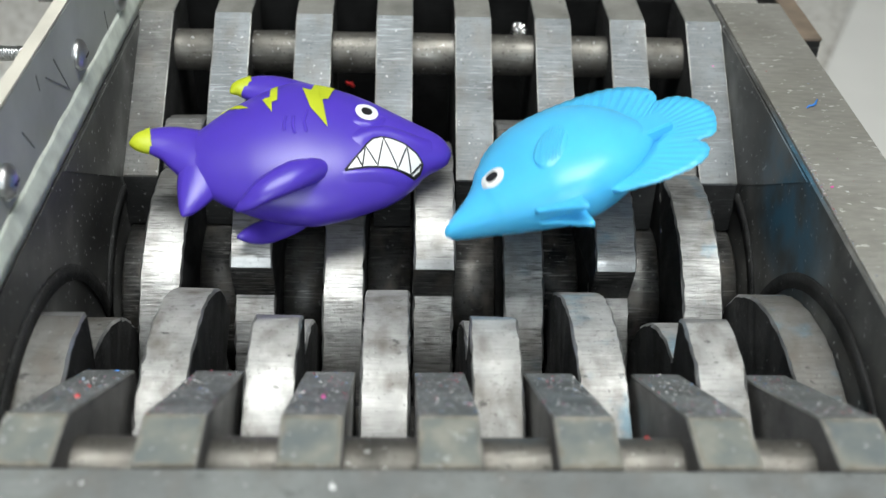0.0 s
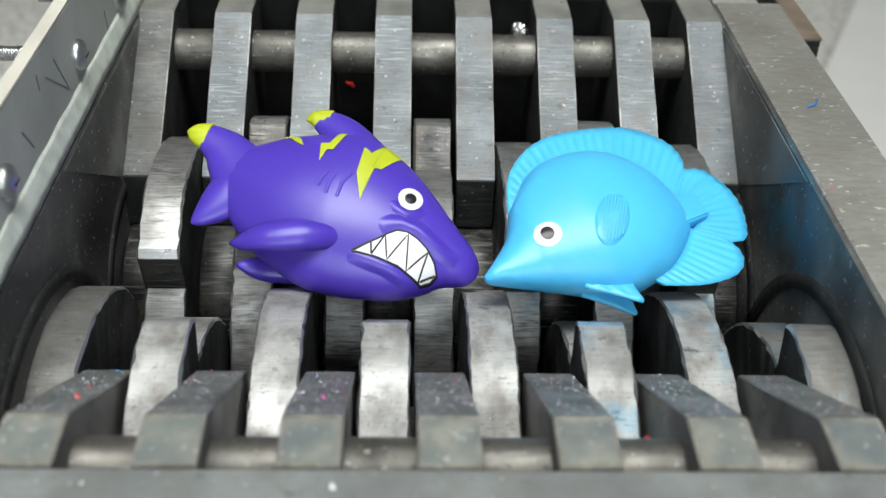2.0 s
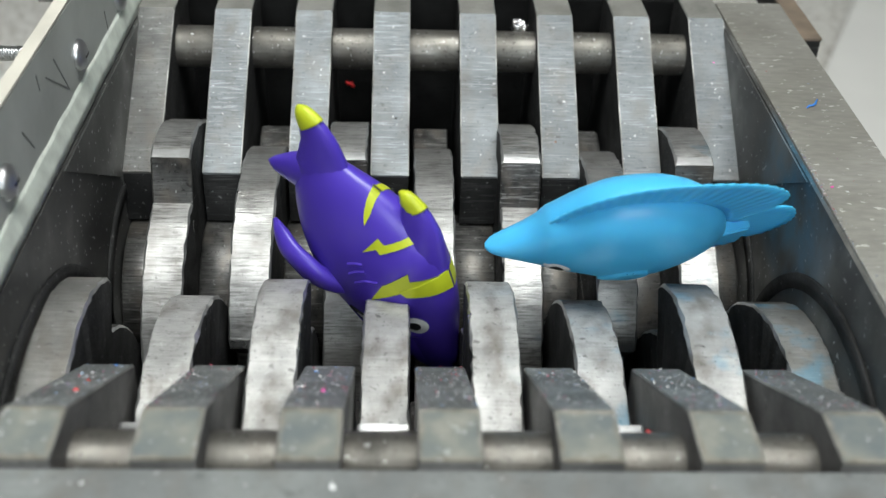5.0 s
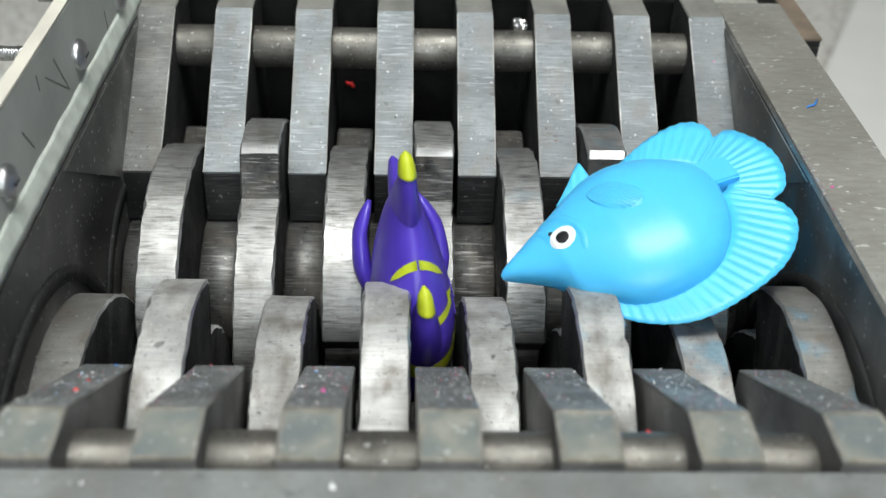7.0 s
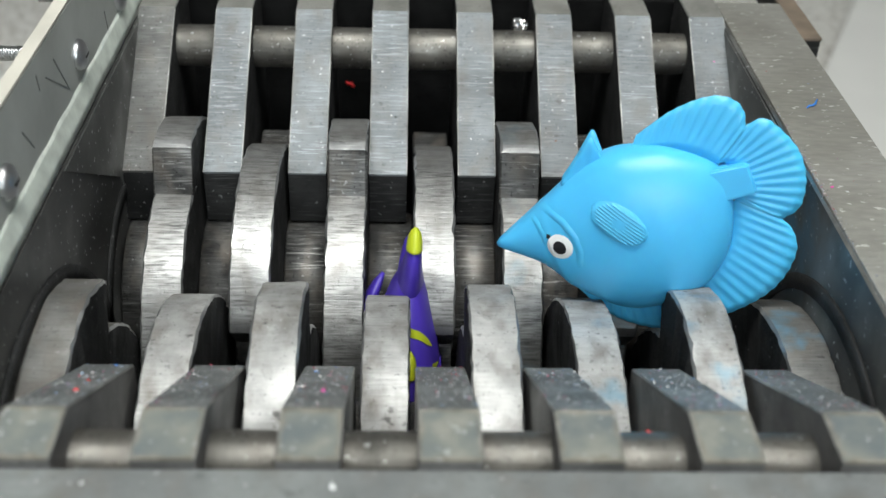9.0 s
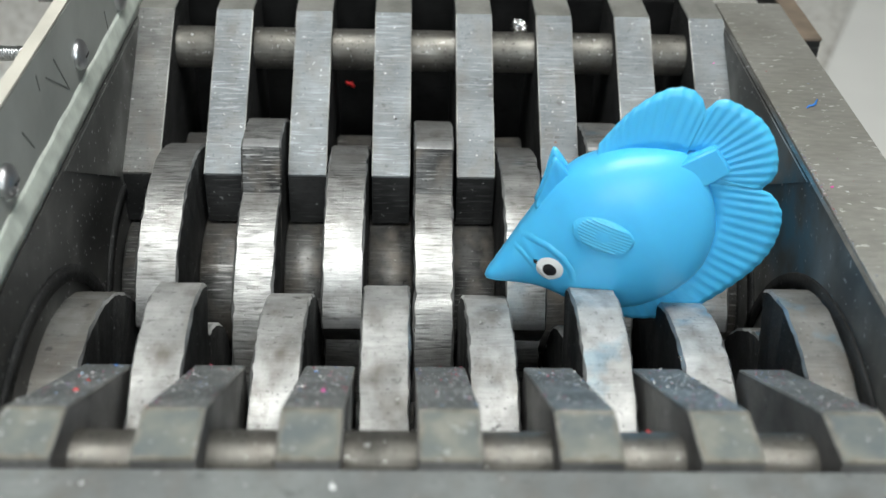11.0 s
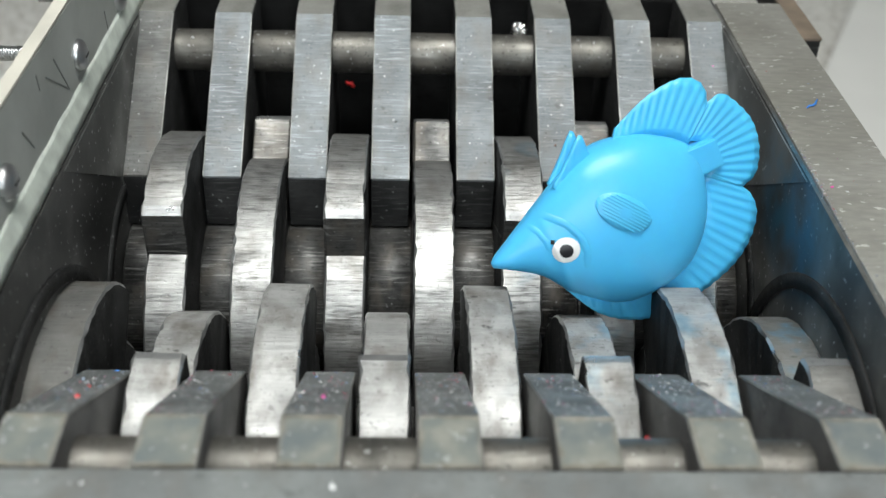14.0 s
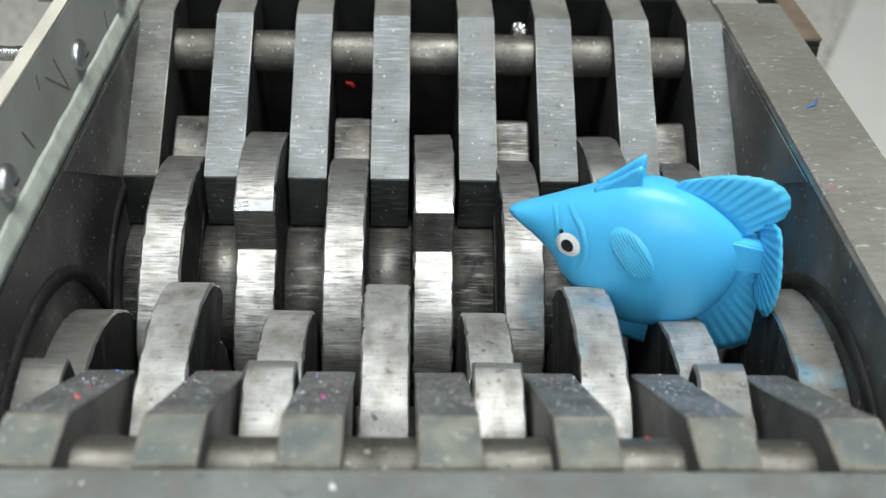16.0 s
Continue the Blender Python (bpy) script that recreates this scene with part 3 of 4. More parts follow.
                    shape = [(q / 5, up * (1 - (q / 5) ** 2) ** 1.5 - 0.15) for q in range(-5, 6)]
                for s, l in shape:
                    xx, zz = x + nx * s, z + nz * s
                    row.append(bm.verts.new((xx / 1000, side * (self.side(xx, zz) + l) / 1000, zz / 1000)))
                if prev:
                    for k in range(len(row) - 1):
                        bm.faces.new((prev[k], prev[k + 1], row[k + 1], row[k]))
                prev = row
        return bm


def resample(pts, n):
    """n points evenly along a smooth open line."""
    pts = [Vector(p) for p in pts]
    fine = []
    for i in range(len(pts) - 1):
        p0, p1, p2, p3 = pts[max(i - 1, 0)], pts[i], pts[i + 1], pts[min(i + 2, len(pts) - 1)]
        for k in range(12):
            t = k / 12
            fine.append(0.5 * (2 * p1 + (p2 - p0) * t + (2 * p0 - 5 * p1 + 4 * p2 - p3) * t * t + (3 * p1 - p0 - 3 * p2 + p3) * t ** 3))
    fine.append(pts[-1])
    cum = [0.0]
    for a, b in zip(fine, fine[1:]):
        cum.append(cum[-1] + (b - a).length)
    out = []
    for k in range(n):
        s, i = cum[-1] * k / (n - 1), 0
        while i < len(cum) - 2 and cum[i + 1] < s:
            i += 1
        t = (s - cum[i]) / max(cum[i + 1] - cum[i], 1e-9)
        out.append(fine[i].lerp(fine[i + 1], min(max(t, 0), 1)))
    return out


def ribbed_fin(outer, inner, ribs, base=2.2, edge=1.0, depth=0.55, scallop=0.5, y=lambda x, z: 0.0):
    """A fin between an inner and an outer (x, z) line, in millimetres, with raised rays on both faces."""
    n = ribs * 4 + 1
    a, b = resample(inner, n), resample(outer, n)
    m = 6
    bm = bmesh.new()
    faces = {}
    for s in (1, -1):
        for i in range(n):
            w = math.cos(2 * math.pi * i / 4)
            for j in range(m + 1):
                t = j / m
                p = a[i].lerp(b[i], t * (1 - 0.012 * scallop * (1 - w)))
                h = base + (edge - base) * t + depth * w * min(1, t * 2.5)
                if j == m:
                    h *= 0.45
                faces[s, i, j] = bm.verts.new((p.x / 1000, (y(p.x, p.y) + s * max(h, 0.15) / 2) / 1000, p.y / 1000))
        for i in range(n - 1):
            for j in range(m):
                bm.faces.new((faces[s, i, j], faces[s, i + 1, j], faces[s, i + 1, j + 1], faces[s, i, j + 1]))
    for i in range(n - 1):
        for j in (0, m):
            bm.faces.new((faces[1, i, j], faces[1, i + 1, j], faces[-1, i + 1, j], faces[-1, i, j]))
    for j in range(m):
        for i in (0, n - 1):
            bm.faces.new((faces[1, i, j], faces[1, i, j + 1], faces[-1, i, j + 1], faces[-1, i, j]))
    return bm


def blade(path, flat=0.4, n=14):
    """A rounded fin along a path of (x, y, z, half width, half thickness), millimetres; width runs up and forward."""
    bm = bmesh.new()
    rings = []
    c = list(zip(*path))
    u = [i / (len(path) - 1) for i in range(len(path))]
    f = [curve(u, q) for q in c]
    for i in range(15):
        t = i / 14
        x, y, z, w, h = (g(t) for g in f)
        t2 = min(t + 0.02, 1)
        d = Vector((f[0](t2) - f[0](t2 - 0.04), f[1](t2) - f[1](t2 - 0.04), f[2](t2) - f[2](t2 - 0.04))).normalized()
        across = (Vector((0, 0, 1)) - d * d.z).normalized()
        thick = d.cross(across)
        rings.append([bm.verts.new((Vector((x, y, z)) + across * w * math.cos(2 * math.pi * k / n) + thick * h * math.sin(2 * math.pi * k / n)) / 1000) for k in range(n)])
    for a, b in zip(rings, rings[1:]):
        for k in range(n):
            bm.faces.new((a[k], a[(k + 1) % n], b[(k + 1) % n], b[k]))
    bm.faces.new(rings[0])
    bm.faces.new(rings[-1])
    return bm


def disc(cx, cz, rx, rz, n=20, tilt=0.0):
    c, s = math.cos(tilt), math.sin(tilt)
    return [(cx + rx * math.cos(2 * math.pi * k / n) * c - rz * math.sin(2 * math.pi * k / n) * s,
             cz + rx * math.cos(2 * math.pi * k / n) * s + rz * math.sin(2 * math.pi * k / n) * c) for k in range(n)]


def toy_fish():
    t = tagged(new("toy_fish"), "sky-blue soft vinyl toy fish with ribbed fins, on the cutters", "toy fish")
    b = Body([(-30.5, 6, -3, 3.5), (-28, 16, -7, 6), (-24, 25, -11, 9), (-18, 32, -15.5, 12), (-12, 36.5, -19, 14), (-4, 39, -21.5, 15.8), (4, 39.8, -22.8, 16.2),
              (12, 39, -21.8, 15.8), (20, 36, -18.8, 14.2), (28, 29, -15, 12.2), (33, 24.2, -12.6, 10.7), (34.6, 22.4, -12.0, 10.4), (36, 19.8, -11.2, 9.4),
              (41, 12.5, -8.8, 7.6), (46, 8, -6.4, 6), (51, 4.3, -4, 4.4), (54, 2.2, -2.6, 3), (56, 0.8, -1.2, 1)])
    body = part("body", b.mesh(90, 44), BLUE, t, "", True)
    part("dorsal_fin", ribbed_fin([(34.7, 22.6), (26.1, 38.5), (13.5, 48.5), (0.4, 52.2), (-15.7, 51.2), (-29.7, 47.9), (-39.2, 42.0), (-45.6, 33.5), (-46.2, 25.4), (-43.5, 20.0)],
                                  [(33, 20), (22, 31), (10, 36.5), (-3, 37), (-12, 34), (-19, 29), (-25, 22), (-28, 15), (-29, 10), (-33, 8)], 26), BLUE, t, "", True)
    tail = part("tail_fin", ribbed_fin([(-44, 20.5), (-50.7, 18), (-55.4, 8.9), (-56, -1.7), (-52.5, -11), (-48, -17), (-42, -16.5)],
                                [(-31, 9), (-33, 7.5), (-34, 5), (-34, 0), (-33.5, -4), (-31, -6), (-29, -7)], 12), BLUE, t, "", True)
    part("anal_fin", ribbed_fin([(-41.5, -16), (-42.5, -22), (-39.5, -27.4), (-32.5, -30.2), (-20, -29.4), (-5.5, -24.6)],
                                [(-29, -6), (-25.5, -9.5), (-20.5, -13.5), (-15, -17), (-9, -19), (-2, -20)], 11), BLUE, t, "", True)
    ped = bmesh.new()
    quad = [(-24.0, 6.4), (-38.8, 7.3), (-38.6, -3.9), (-24.0, -6.2)]
    f = ped.faces.new([ped.verts.new((x / 1000, -0.0062, z / 1000)) for x, z in quad])
    ext = bmesh.ops.extrude_face_region(ped, geom=[f])
    bmesh.ops.translate(ped, vec=(0, 0.0124, 0), verts=[v for v in ext["geom"] if isinstance(v, bmesh.types.BMVert)])
    for v in ped.verts:
        if v.co.x < -0.035:
            v.co.y *= 0.62
    bmesh.ops.bevel(ped, geom=list(ped.edges), offset=0.0007, segments=3, affect="EDGES")
    smooth_by_angle(part("tail_stalk", ped, BLUE, t), 40)
    for s in (1, -1):
        part("pelvic_fin", ribbed_fin([(25, -17), (18, -22.5), (9.5, -30), (8.3, -29), (8.0, -22)], [(24, -15), (20, -17), (16, -18.5), (12, -19), (9, -19)], 4, 2.4, 1.6,
                                      0.4, 0.0, lambda x, z, s=s: s * (2.6 + max(0, -18 - z) * 0.12)), BLUE, t, "", True)
        pectoral = part("pectoral_fin", b.patch(disc(7.8, -0.5, 11.2, 6.4, 28, radians(127)), s, 0.85, 0.25, 6, True), BLUE, t, "", True)
        c, sn = math.cos(radians(127)), math.sin(radians(127))
        for k in range(-4, 5):
            half = 10.7 * math.sqrt(1 - (k / 5.2) ** 2)
            ray = [(7.8 + u * half * c - k * 1.1 * sn, -0.5 + u * half * sn + k * 1.1 * c) for u in (-0.85, -0.3, 0.3, 0.92)]
            part("fin_ray", b.strokes([ray], s, 0.9, 1.08), BLUE, pectoral, "", True)
        eye = part("eye", b.patch(disc(31.4, 3.4, 4.8, 4.8), s, 0.2, 0.5), EYE_WHITE, t, "white painted eye", True)
        part("pupil", b.patch(disc(31.6, 3.6, 2.4, 2.6), s, 0.65, 0.35), BLACK, eye, "black pupil", True)
    part("head_fold", b.strokes([[(34.0, -11.6), (31.2, -9), (27.4, -5), (25.0, 1), (25.0, 7), (27, 13)]], -1, 3.6, 0.45, True), BLUE, t, "", True)
    part("head_fold", b.strokes([[(39.0, -9.2), (37.2, -6.0), (36.3, -2.0), (36.4, 2.0)]], -1, 3.0, 0.35, True), BLUE, t, "", True)
    part("nostril", b.strokes([[(34.8, -0.5), (34.0, -1.9)]], -1, 1.5, 0.25), BLACK, t, "black fleck beside the eye", True)
    return t, tail


def toy_shark():
    t = tagged(new("toy_shark"), "purple vinyl toy shark with lime lightning stripes and bared teeth", "toy shark")
    b = Body([(-49, 9, 5, 1.0), (-46, 11, 1.0, 2.4), (-43, 12.6, -3.5, 3.6), (-39, 15, -9, 5.0), (-34, 18.2, -14.8, 7.0), (-26, 23.5, -21, 9.5), (-17, 28, -26, 12), (-6, 32.5, -30, 14), (4, 34.8, -32, 15),
              (15, 31.4, -31, 14.3), (23, 27.8, -29.3, 13.2), (31, 22.8, -27.5, 12.0), (38, 17.4, -24.5, 10.8), (44, 12.4, -20.5, 9.4), (50, 7.6, -15.6, 7.8), (55, 3.8, -13.6, 6.2),
              (59, 0.0, -11.6, 4.0), (61.3, -4.0, -8, 1)], 2.0)
    part("body", b.mesh(80, 44), PURPLE, t, "", True)
    part("dorsal_fin", blade([(14, 0, 21.5, 8.5, 7.5), (4, 0, 27.0, 9.2, 7.0), (-5, 0, 32.3, 8.6, 5.0), (-12, 0, 35.6, 6.2, 3.4), (-17.5, 0, 36.4, 3.8, 2.4), (-21, 0, 35, 0.6, 0.5)]), PURPLE, t, "", True)
    part("fin_tip", blade([(-12.5, 0, 36.5, 5.7, 3.2), (-15.5, 0, 36.5, 4.8, 2.9), (-18.6, 0, 36.2, 3.5, 2.4), (-21.5, 0, 34.9, 0.6, 0.5)]), LIME, t, "lime-green fin tip", True)
    part("tail_upper_lobe", blade([(-30, 0, 2.5, 13.5, 6.5), (-36, 0, 5.0, 13.0, 5.6), (-42, 0, 9.2, 10.6, 4.4), (-48, 0, 13.0, 8.2, 3.6), (-56, 0, 15.0, 5.4, 2.8), (-62.6, 0, 15.0, 0.8, 0.8)]), PURPLE, t, "", True)
    part("tail_tip", blade([(-54.5, 0, 15.2, 6.3, 3.2), (-58, 0, 15.2, 5.0, 2.9), (-61, 0, 15.1, 3.2, 2.1), (-63, 0, 15.0, 0.6, 0.6)]), LIME, t, "lime-green tail tip", True)
    part("tail_lower_lobe", blade([(-34, 0, 2, 11, 5.5), (-39, 0, -8.5, 8.6, 4.2), (-43, 0, -16, 5.0, 2.8), (-45.2, 0, -19.4, 2.6, 1.8), (-46.4, 0, -21, 0.6, 0.6)]), PURPLE, t, "", True)
    for s in (1, -1):
        part("pectoral_fin", blade([(10, s * 8.5, -12.5, 3.8, 3.2), (3, s * 13.0, -16.2, 5.2, 4.0), (-5, s * 15.4, -19.4, 6.2, 3.6), (-14, s * 15, -23.0, 5.6, 3.0), (-21.5, s * 12, -26, 3.9, 2.3), (-26.8, s * 9.4, -27.6, 0.8, 0.8)]),
             PURPLE, t, "", True)
        for stripe in ([(-26.5, 24.6), (-23.2, 26.2), (-18.5, 22.5), (-16.0, 19.0), (-19.5, 20.3)],
                       [(-5.4, 31.6), (-2.4, 33.0), (-4.5, 19.8), (-6.8, 19.3), (-7.5, 13.2), (-10.2, 22.0), (-7.0, 23.0)],
                       [(13.5, 32.8), (21.3, 29.6), (15.5, 17.6), (12.0, 17.0), (10.7, 12.0), (12.5, 1.8), (7.5, 12.5), (6.2, 25.4), (9.6, 23.6)]):
            part("stripe", b.patch(stripe, s, 0.40, 0.0, 8), LIME, t, "lime-green lightning stripe", True)
        for slit in ([(-4.2, 2.8), (-3.8, 6.4), (-2.6, 9.8)], [(-0.3, 0.5), (-0.6, 5.0), (0.3, 9.0)], [(4.0, 0.4), (4.0, 6.4), (6.0, 11.5)]):
            part("gill_slit", b.strokes([slit], s, 1.5, 0.55), PURPLE, t, "", True)
        mouth = [(16, -17.2), (20, -13.2), (23.5, -9.9), (26.2, -7), (29, -4.6), (32.5, -3.8), (36.6, -4.7), (41.2, -7), (45.6, -11), (47.6, -14.4), (46, -17.4), (43, -19.6),
                 (38.8, -18.4), (33.4, -16.8), (25, -16.3)]
        teeth = part("teeth", b.patch(mouth, s, 0.3, 0.5), TOOTH_WHITE, t, "bared white teeth", True)
        zigzag = [(21.5, -11.8), (23.0, -16.0), (25.6, -7.8), (29.0, -16.0), (33.4, -4.4), (36.8, -17.4), (42.2, -8.2), (42.0, -19.0), (47.0, -14.6)]
        for line in (mouth + mouth[:1], zigzag):
            part("tooth_outline", b.strokes([line], s, 0.95, 0.85), BLACK, teeth, "black line round the teeth", True)
        for ridge, wide, high in (([(23.6, 6.6), (26.0, 4.0), (30, 3.0), (33.6, 4.6), (35.6, 7.6)], 4.6, 0.9),
                                  ([(22.5, -5.5), (26, -2.6), (30, -1.0), (36, -1.2), (42, -3.6), (48, -6.4), (53, -7.0)], 8.0, 1.3),
                                  ([(15, -18.6), (22, -18.6), (29, -18.8), (35, -19.8), (40, -21.0)], 6.5, 1.2)):
            part("lip_ridge", b.strokes([ridge], s, wide, high, True), PURPLE, t, "", True)
        eye = part("eye", b.patch(disc(29.5, 10.0, 4.6, 4.9), s, 0.25, 0.5), EYE_WHITE, t, "white painted eye", True)
        part("pupil", b.patch(disc(29.5, 9.9, 2.2, 2.4), s, 0.7, 0.3), BLACK, eye, "black pupil", True)
    return t


fish, fish_tail = toy_fish()
shark = toy_shark()

# ------------------------------------------------------------ crumbs
chips = []


def chip(kind, x, y, z, size, seed, lifted=True):
    r = random.Random(seed)
    bm = bmesh.new()
    bmesh.ops.create_icosphere(bm, subdivisions=1, radius=size)
    for v in bm.verts:
        v.co = Vector((v.co.x * r.uniform(0.7, 1.6), v.co.y * r.uniform(0.5, 1.1), v.co.z * r.uniform(0.3, 0.6)))
    ob = tagged(part("plastic_chip", bm, CHIP[kind]), "tiny " + kind + " plastic chip lying on the steel", "plastic chip", "plastic chips")
    ob.location = (x, y, z)
    ob.rotation_euler = (0, 0, r.uniform(0, 3))
    if lifted:
        chips.append(ob)
    return ob


for kind, x, y, z, mm in (
        ("red", -0.1043, -0.1119, 0.0371, 1.1), ("pink", -0.1102, -0.1016, 0.0306, 0.5), ("blue", -0.1052, -0.0707, 0.0111, 0.8), ("white", -0.1086, -0.0847, 0.0199, 0.5),
        ("red", -0.1060, -0.0963, 0.0273, 0.6), ("pink", -0.1060, -0.0817, 0.0180, 0.4), ("pink", -0.0350, -0.1102, 0.0360, 0.9), ("white", -0.0415, -0.1040, 0.0321, 0.8),
        ("blue", -0.0398, -0.0788, 0.0162, 0.6), ("white", -0.0376, -0.0873, 0.0215, 0.6), ("white", -0.0315, -0.1019, 0.0308, 0.5), ("white", 0.0373, -0.0959, 0.0270, 0.4),
        ("pink", 0.1274, 0.1131, 0.0368, 0.6), ("black", -0.0164, 0.0874, 0.0193, 0.8), ("brown", 0.0539, 0.0791, 0.0136, 0.8), ("white", 0.1270, 0.1016, 0.0290, 0.5),
        ("black", -0.1229, 0.0741, 0.0102, 0.5), ("black", 0.0496, 0.0841, 0.0170, 0.5), ("red", 0.0556, -0.1273, 0.0375, 0.8), ("white", -0.1097, 0.1290, 0.0388, 0.9)):
    chip(kind, x, y, z, mm / 1000, int(x * 1e5) + int(y * 1e5))
for kind, x, y, z, mm in (("pink", 0.1400, -0.0131, 0.0502, 0.7), ("white", 0.1448, 0.0608, 0.0501, 0.4), ("white", 0.1448, -0.0160, 0.0501, 0.5),
                          ("white", -0.0294, -0.1570, 0.0492, 1.0), ("white", -0.0908, -0.1563, 0.0492, 0.6)):
    chip(kind, x, y, z, mm / 1000, int(x * 1e5) + 7, False)

def shaving(kind, x, y, z, line, width, lean=0.0):
    """A curled sliver of plastic along a line of (x, y, z) steps in millimetres."""
    bm = bmesh.new()
    prev = None
    for i, p in enumerate(line):
        q, o = Vector(line[min(i + 1, len(line) - 1)]), Vector(line[max(i - 1, 0)])
        d = (q - o).normalized()
        n = Vector((-d.y, d.x, 0)).normalized() * width * (0.35 + 0.65 * math.sin(math.pi * (i + 0.5) / len(line)))
        row = [bm.verts.new((Vector(p) + k) / 1000) for k in (n, n * 0.3 + Vector((0, 0, 0.35)), -n, Vector((0, 0, -0.12)))]
        if prev:
            for k in range(4):
                bm.faces.new((prev[k], prev[(k + 1) % 4], row[(k + 1) % 4], row[k]))
        else:
            bm.faces.new(row)
        prev = row
    bm.faces.new(prev)
    ob = tagged(part("plastic_shaving", bm, CHIP[kind], None, "", True), "curled " + kind + " plastic shaving on the steel", "plastic shaving", "plastic shavings")
    ob.location, ob.rotation_euler = (x, y, z), (lean, 0, 0)
    return ob


shaving("blue", 0.1516, 0.0496, 0.0503, [(-3.2, -2.4, 0), (-1.8, -1.2, 0.5), (-0.2, -0.6, 0.2), (1.1, 0.5, 0.7), (1.7, 2.0, 0.3), (2.6, 3.4, 1.0)], 0.55)
shaving("red", -0.0400, 0.1650, -0.0015, [(-2.2, 1.4, 0.6), (-1.0, 0.2, 0.9), (0.2, 0.4, 0.2), (1.2, -0.6, 0.6), (2.2, -1.2, 0.4)], 1.0, radians(60))

CRUMB, cnt, cb = nodes_of("mixed_plastic_crumbs", 0.5)
geo_node = cnt.nodes.new("ShaderNodeNewGeometry")
cnt.links.new(ramp(cnt, geo_node.outputs["Random Per Island"], [(0.0, grey(0.35)), (0.35, grey(0.55)), (0.55, (0.10, 0.20, 0.35)), (0.7, (0.45, 0.06, 0.12)), (0.8, grey(0.08)), (1.0, (0.3, 0.3, 0.32))]),
              cb.inputs["Base Color"])


def crumbs(count, seed, place, lo, hi):
    r = random.Random(seed)
    bm = bmesh.new()
    for _ in range(count):
        x, y, z = place(r)
        k = r.uniform(lo, hi)
        pts = [Vector((r.uniform(-1, 1), r.uniform(-1, 1), r.uniform(-0.2, 0.5))) * k for _ in range(4)]
        v = [bm.verts.new(Vector((x, y, z)) + q) for q in pts]
        for f in ((0, 1, 2), (0, 1, 3), (1, 2, 3), (0, 2, 3)):
            bm.faces.new([v[i] for i in f])
    return part("plastic_crumbs", bm, CRUMB)


def on_front_slopes(r):
    i, t = r.randrange(7), r.random() ** 0.8
    return ((i - 3) * PITCH + r.uniform(-0.0078, 0.0078), -0.0690 - 0.0634 * t, 0.0102 + 0.0400 * t)


def on_side_plate(r):
    return (r.uniform(0.1365, 0.1660), r.uniform(-0.10, 0.12), TOP + 0.0001)


chips.append(tagged(crumbs(1216, 5, on_front_slopes, 0.0002, 0.0007), "scattered crumbs of shredded plastic on the steel fingers", "plastic crumbs", kind="stuff"))
tagged(crumbs(144, 6, on_side_plate, 0.0002, 0.0005), "scattered pale crumbs on the steel side plate", "plastic crumbs", kind="stuff")



def on_plate_rim(r):
    return (0.1354 + abs(r.gauss(0, 0.0009)), -0.012 + r.gauss(0, 0.026), TOP + 0.0001)


tagged(crumbs(260, 11, on_plate_rim, 0.0002, 0.0006), "pale flakes rubbed off along the rim of the side plate", "metal flakes", kind="stuff")
rng = random.Random(9)
wad = bmesh.new()
bmesh.ops.create_icosphere(wad, subdivisions=3, radius=0.0042)
for v in wad.verts:
    v.co *= 0.75 + 0.55 * abs(noise.noise(v.co * 420)) + rng.uniform(-0.05, 0.05)
    v.co.z *= 0.8
foil = tagged(part("foil_scrap", wad, FOIL), "crumpled scrap of shiny foil resting on the steel rod", "foil scrap")
foil.location = (0.0407, 0.1400, 0.0408)
chips.append(foil)

# ------------------------------------------------------------ movement
def lift(t, back):
    """The cutters and fingers of one half ride up a little while the toy jams them."""
    def ease(a, b):
        s = min(max((t - a) / (b - a), 0), 1)
        return s * s * (3 - 2 * s)
    return 0.0022 * (ease(4.05, 5.4) - 0.35 * ease(9.3, 11.2) - 0.65 * ease(11.95, 12.5)) if back else 0.0024 * (ease(3.6, 4.1) - ease(11.95, 12.35))


LIFT_TIMES = (0.0, 3.6, 3.85, 4.1, 4.5, 5.0, 5.4, 9.3, 10.3, 11.2, 11.9, 12.15, 12.5, 16.0)


# how far each loose back finger slides along its rod, in millimetres
SLIDE_TIMES = (0.0, 0.5, 3.0, 3.5, 4.0, 6.4, 7.0, 7.7, 9.0, 11.5, 12.2, 14.0, 15.0, 16.0)
SLIDES = {0: (0, 0.3, 0, 0.3, 0.3, 1.0, 1.0, 1.0, 1.0, 0.6, 0, 0, 0, 0),
          1: (-0.8, -0.8, -0.8, -0.8, -0.8, -0.2, -0.2, -0.2, -0.2, 0.2, -0.6, -0.6, -0.5, 0.1),
          3: (0.6, 0.6, -0.6, -0.9, -0.5, -0.8, 1.0, -1.6, -1.3, 0.3, -0.6, -0.4, -0.5, -0.6),
          4: (0.4, 0.6, 0.9, 1.9, 3.0, 1.6, 1.2, 1.0, 1.0, 0.6, 0.5, 0.6, 1.7, 1.8),
          5: (1.0, 1.9, 1.6, 1.0, 1.8, 1.6, 0.6, -0.7, 1.2, 1.4, 1.2, 0.8, -0.5, 1.0),
          6: (-0.6, 1.6, 1.4, 1.2, 1.0, 1.2, 1.2, 1.3, 1.7, 1.4, 1.2, 1.4, -0.2, 1.0),
          7: (-1.2, -1.0, -0.6, -0.6, -0.4, 0, 0, 0, 0, 0, -0.4, -0.6, -1.0, -0.6)}


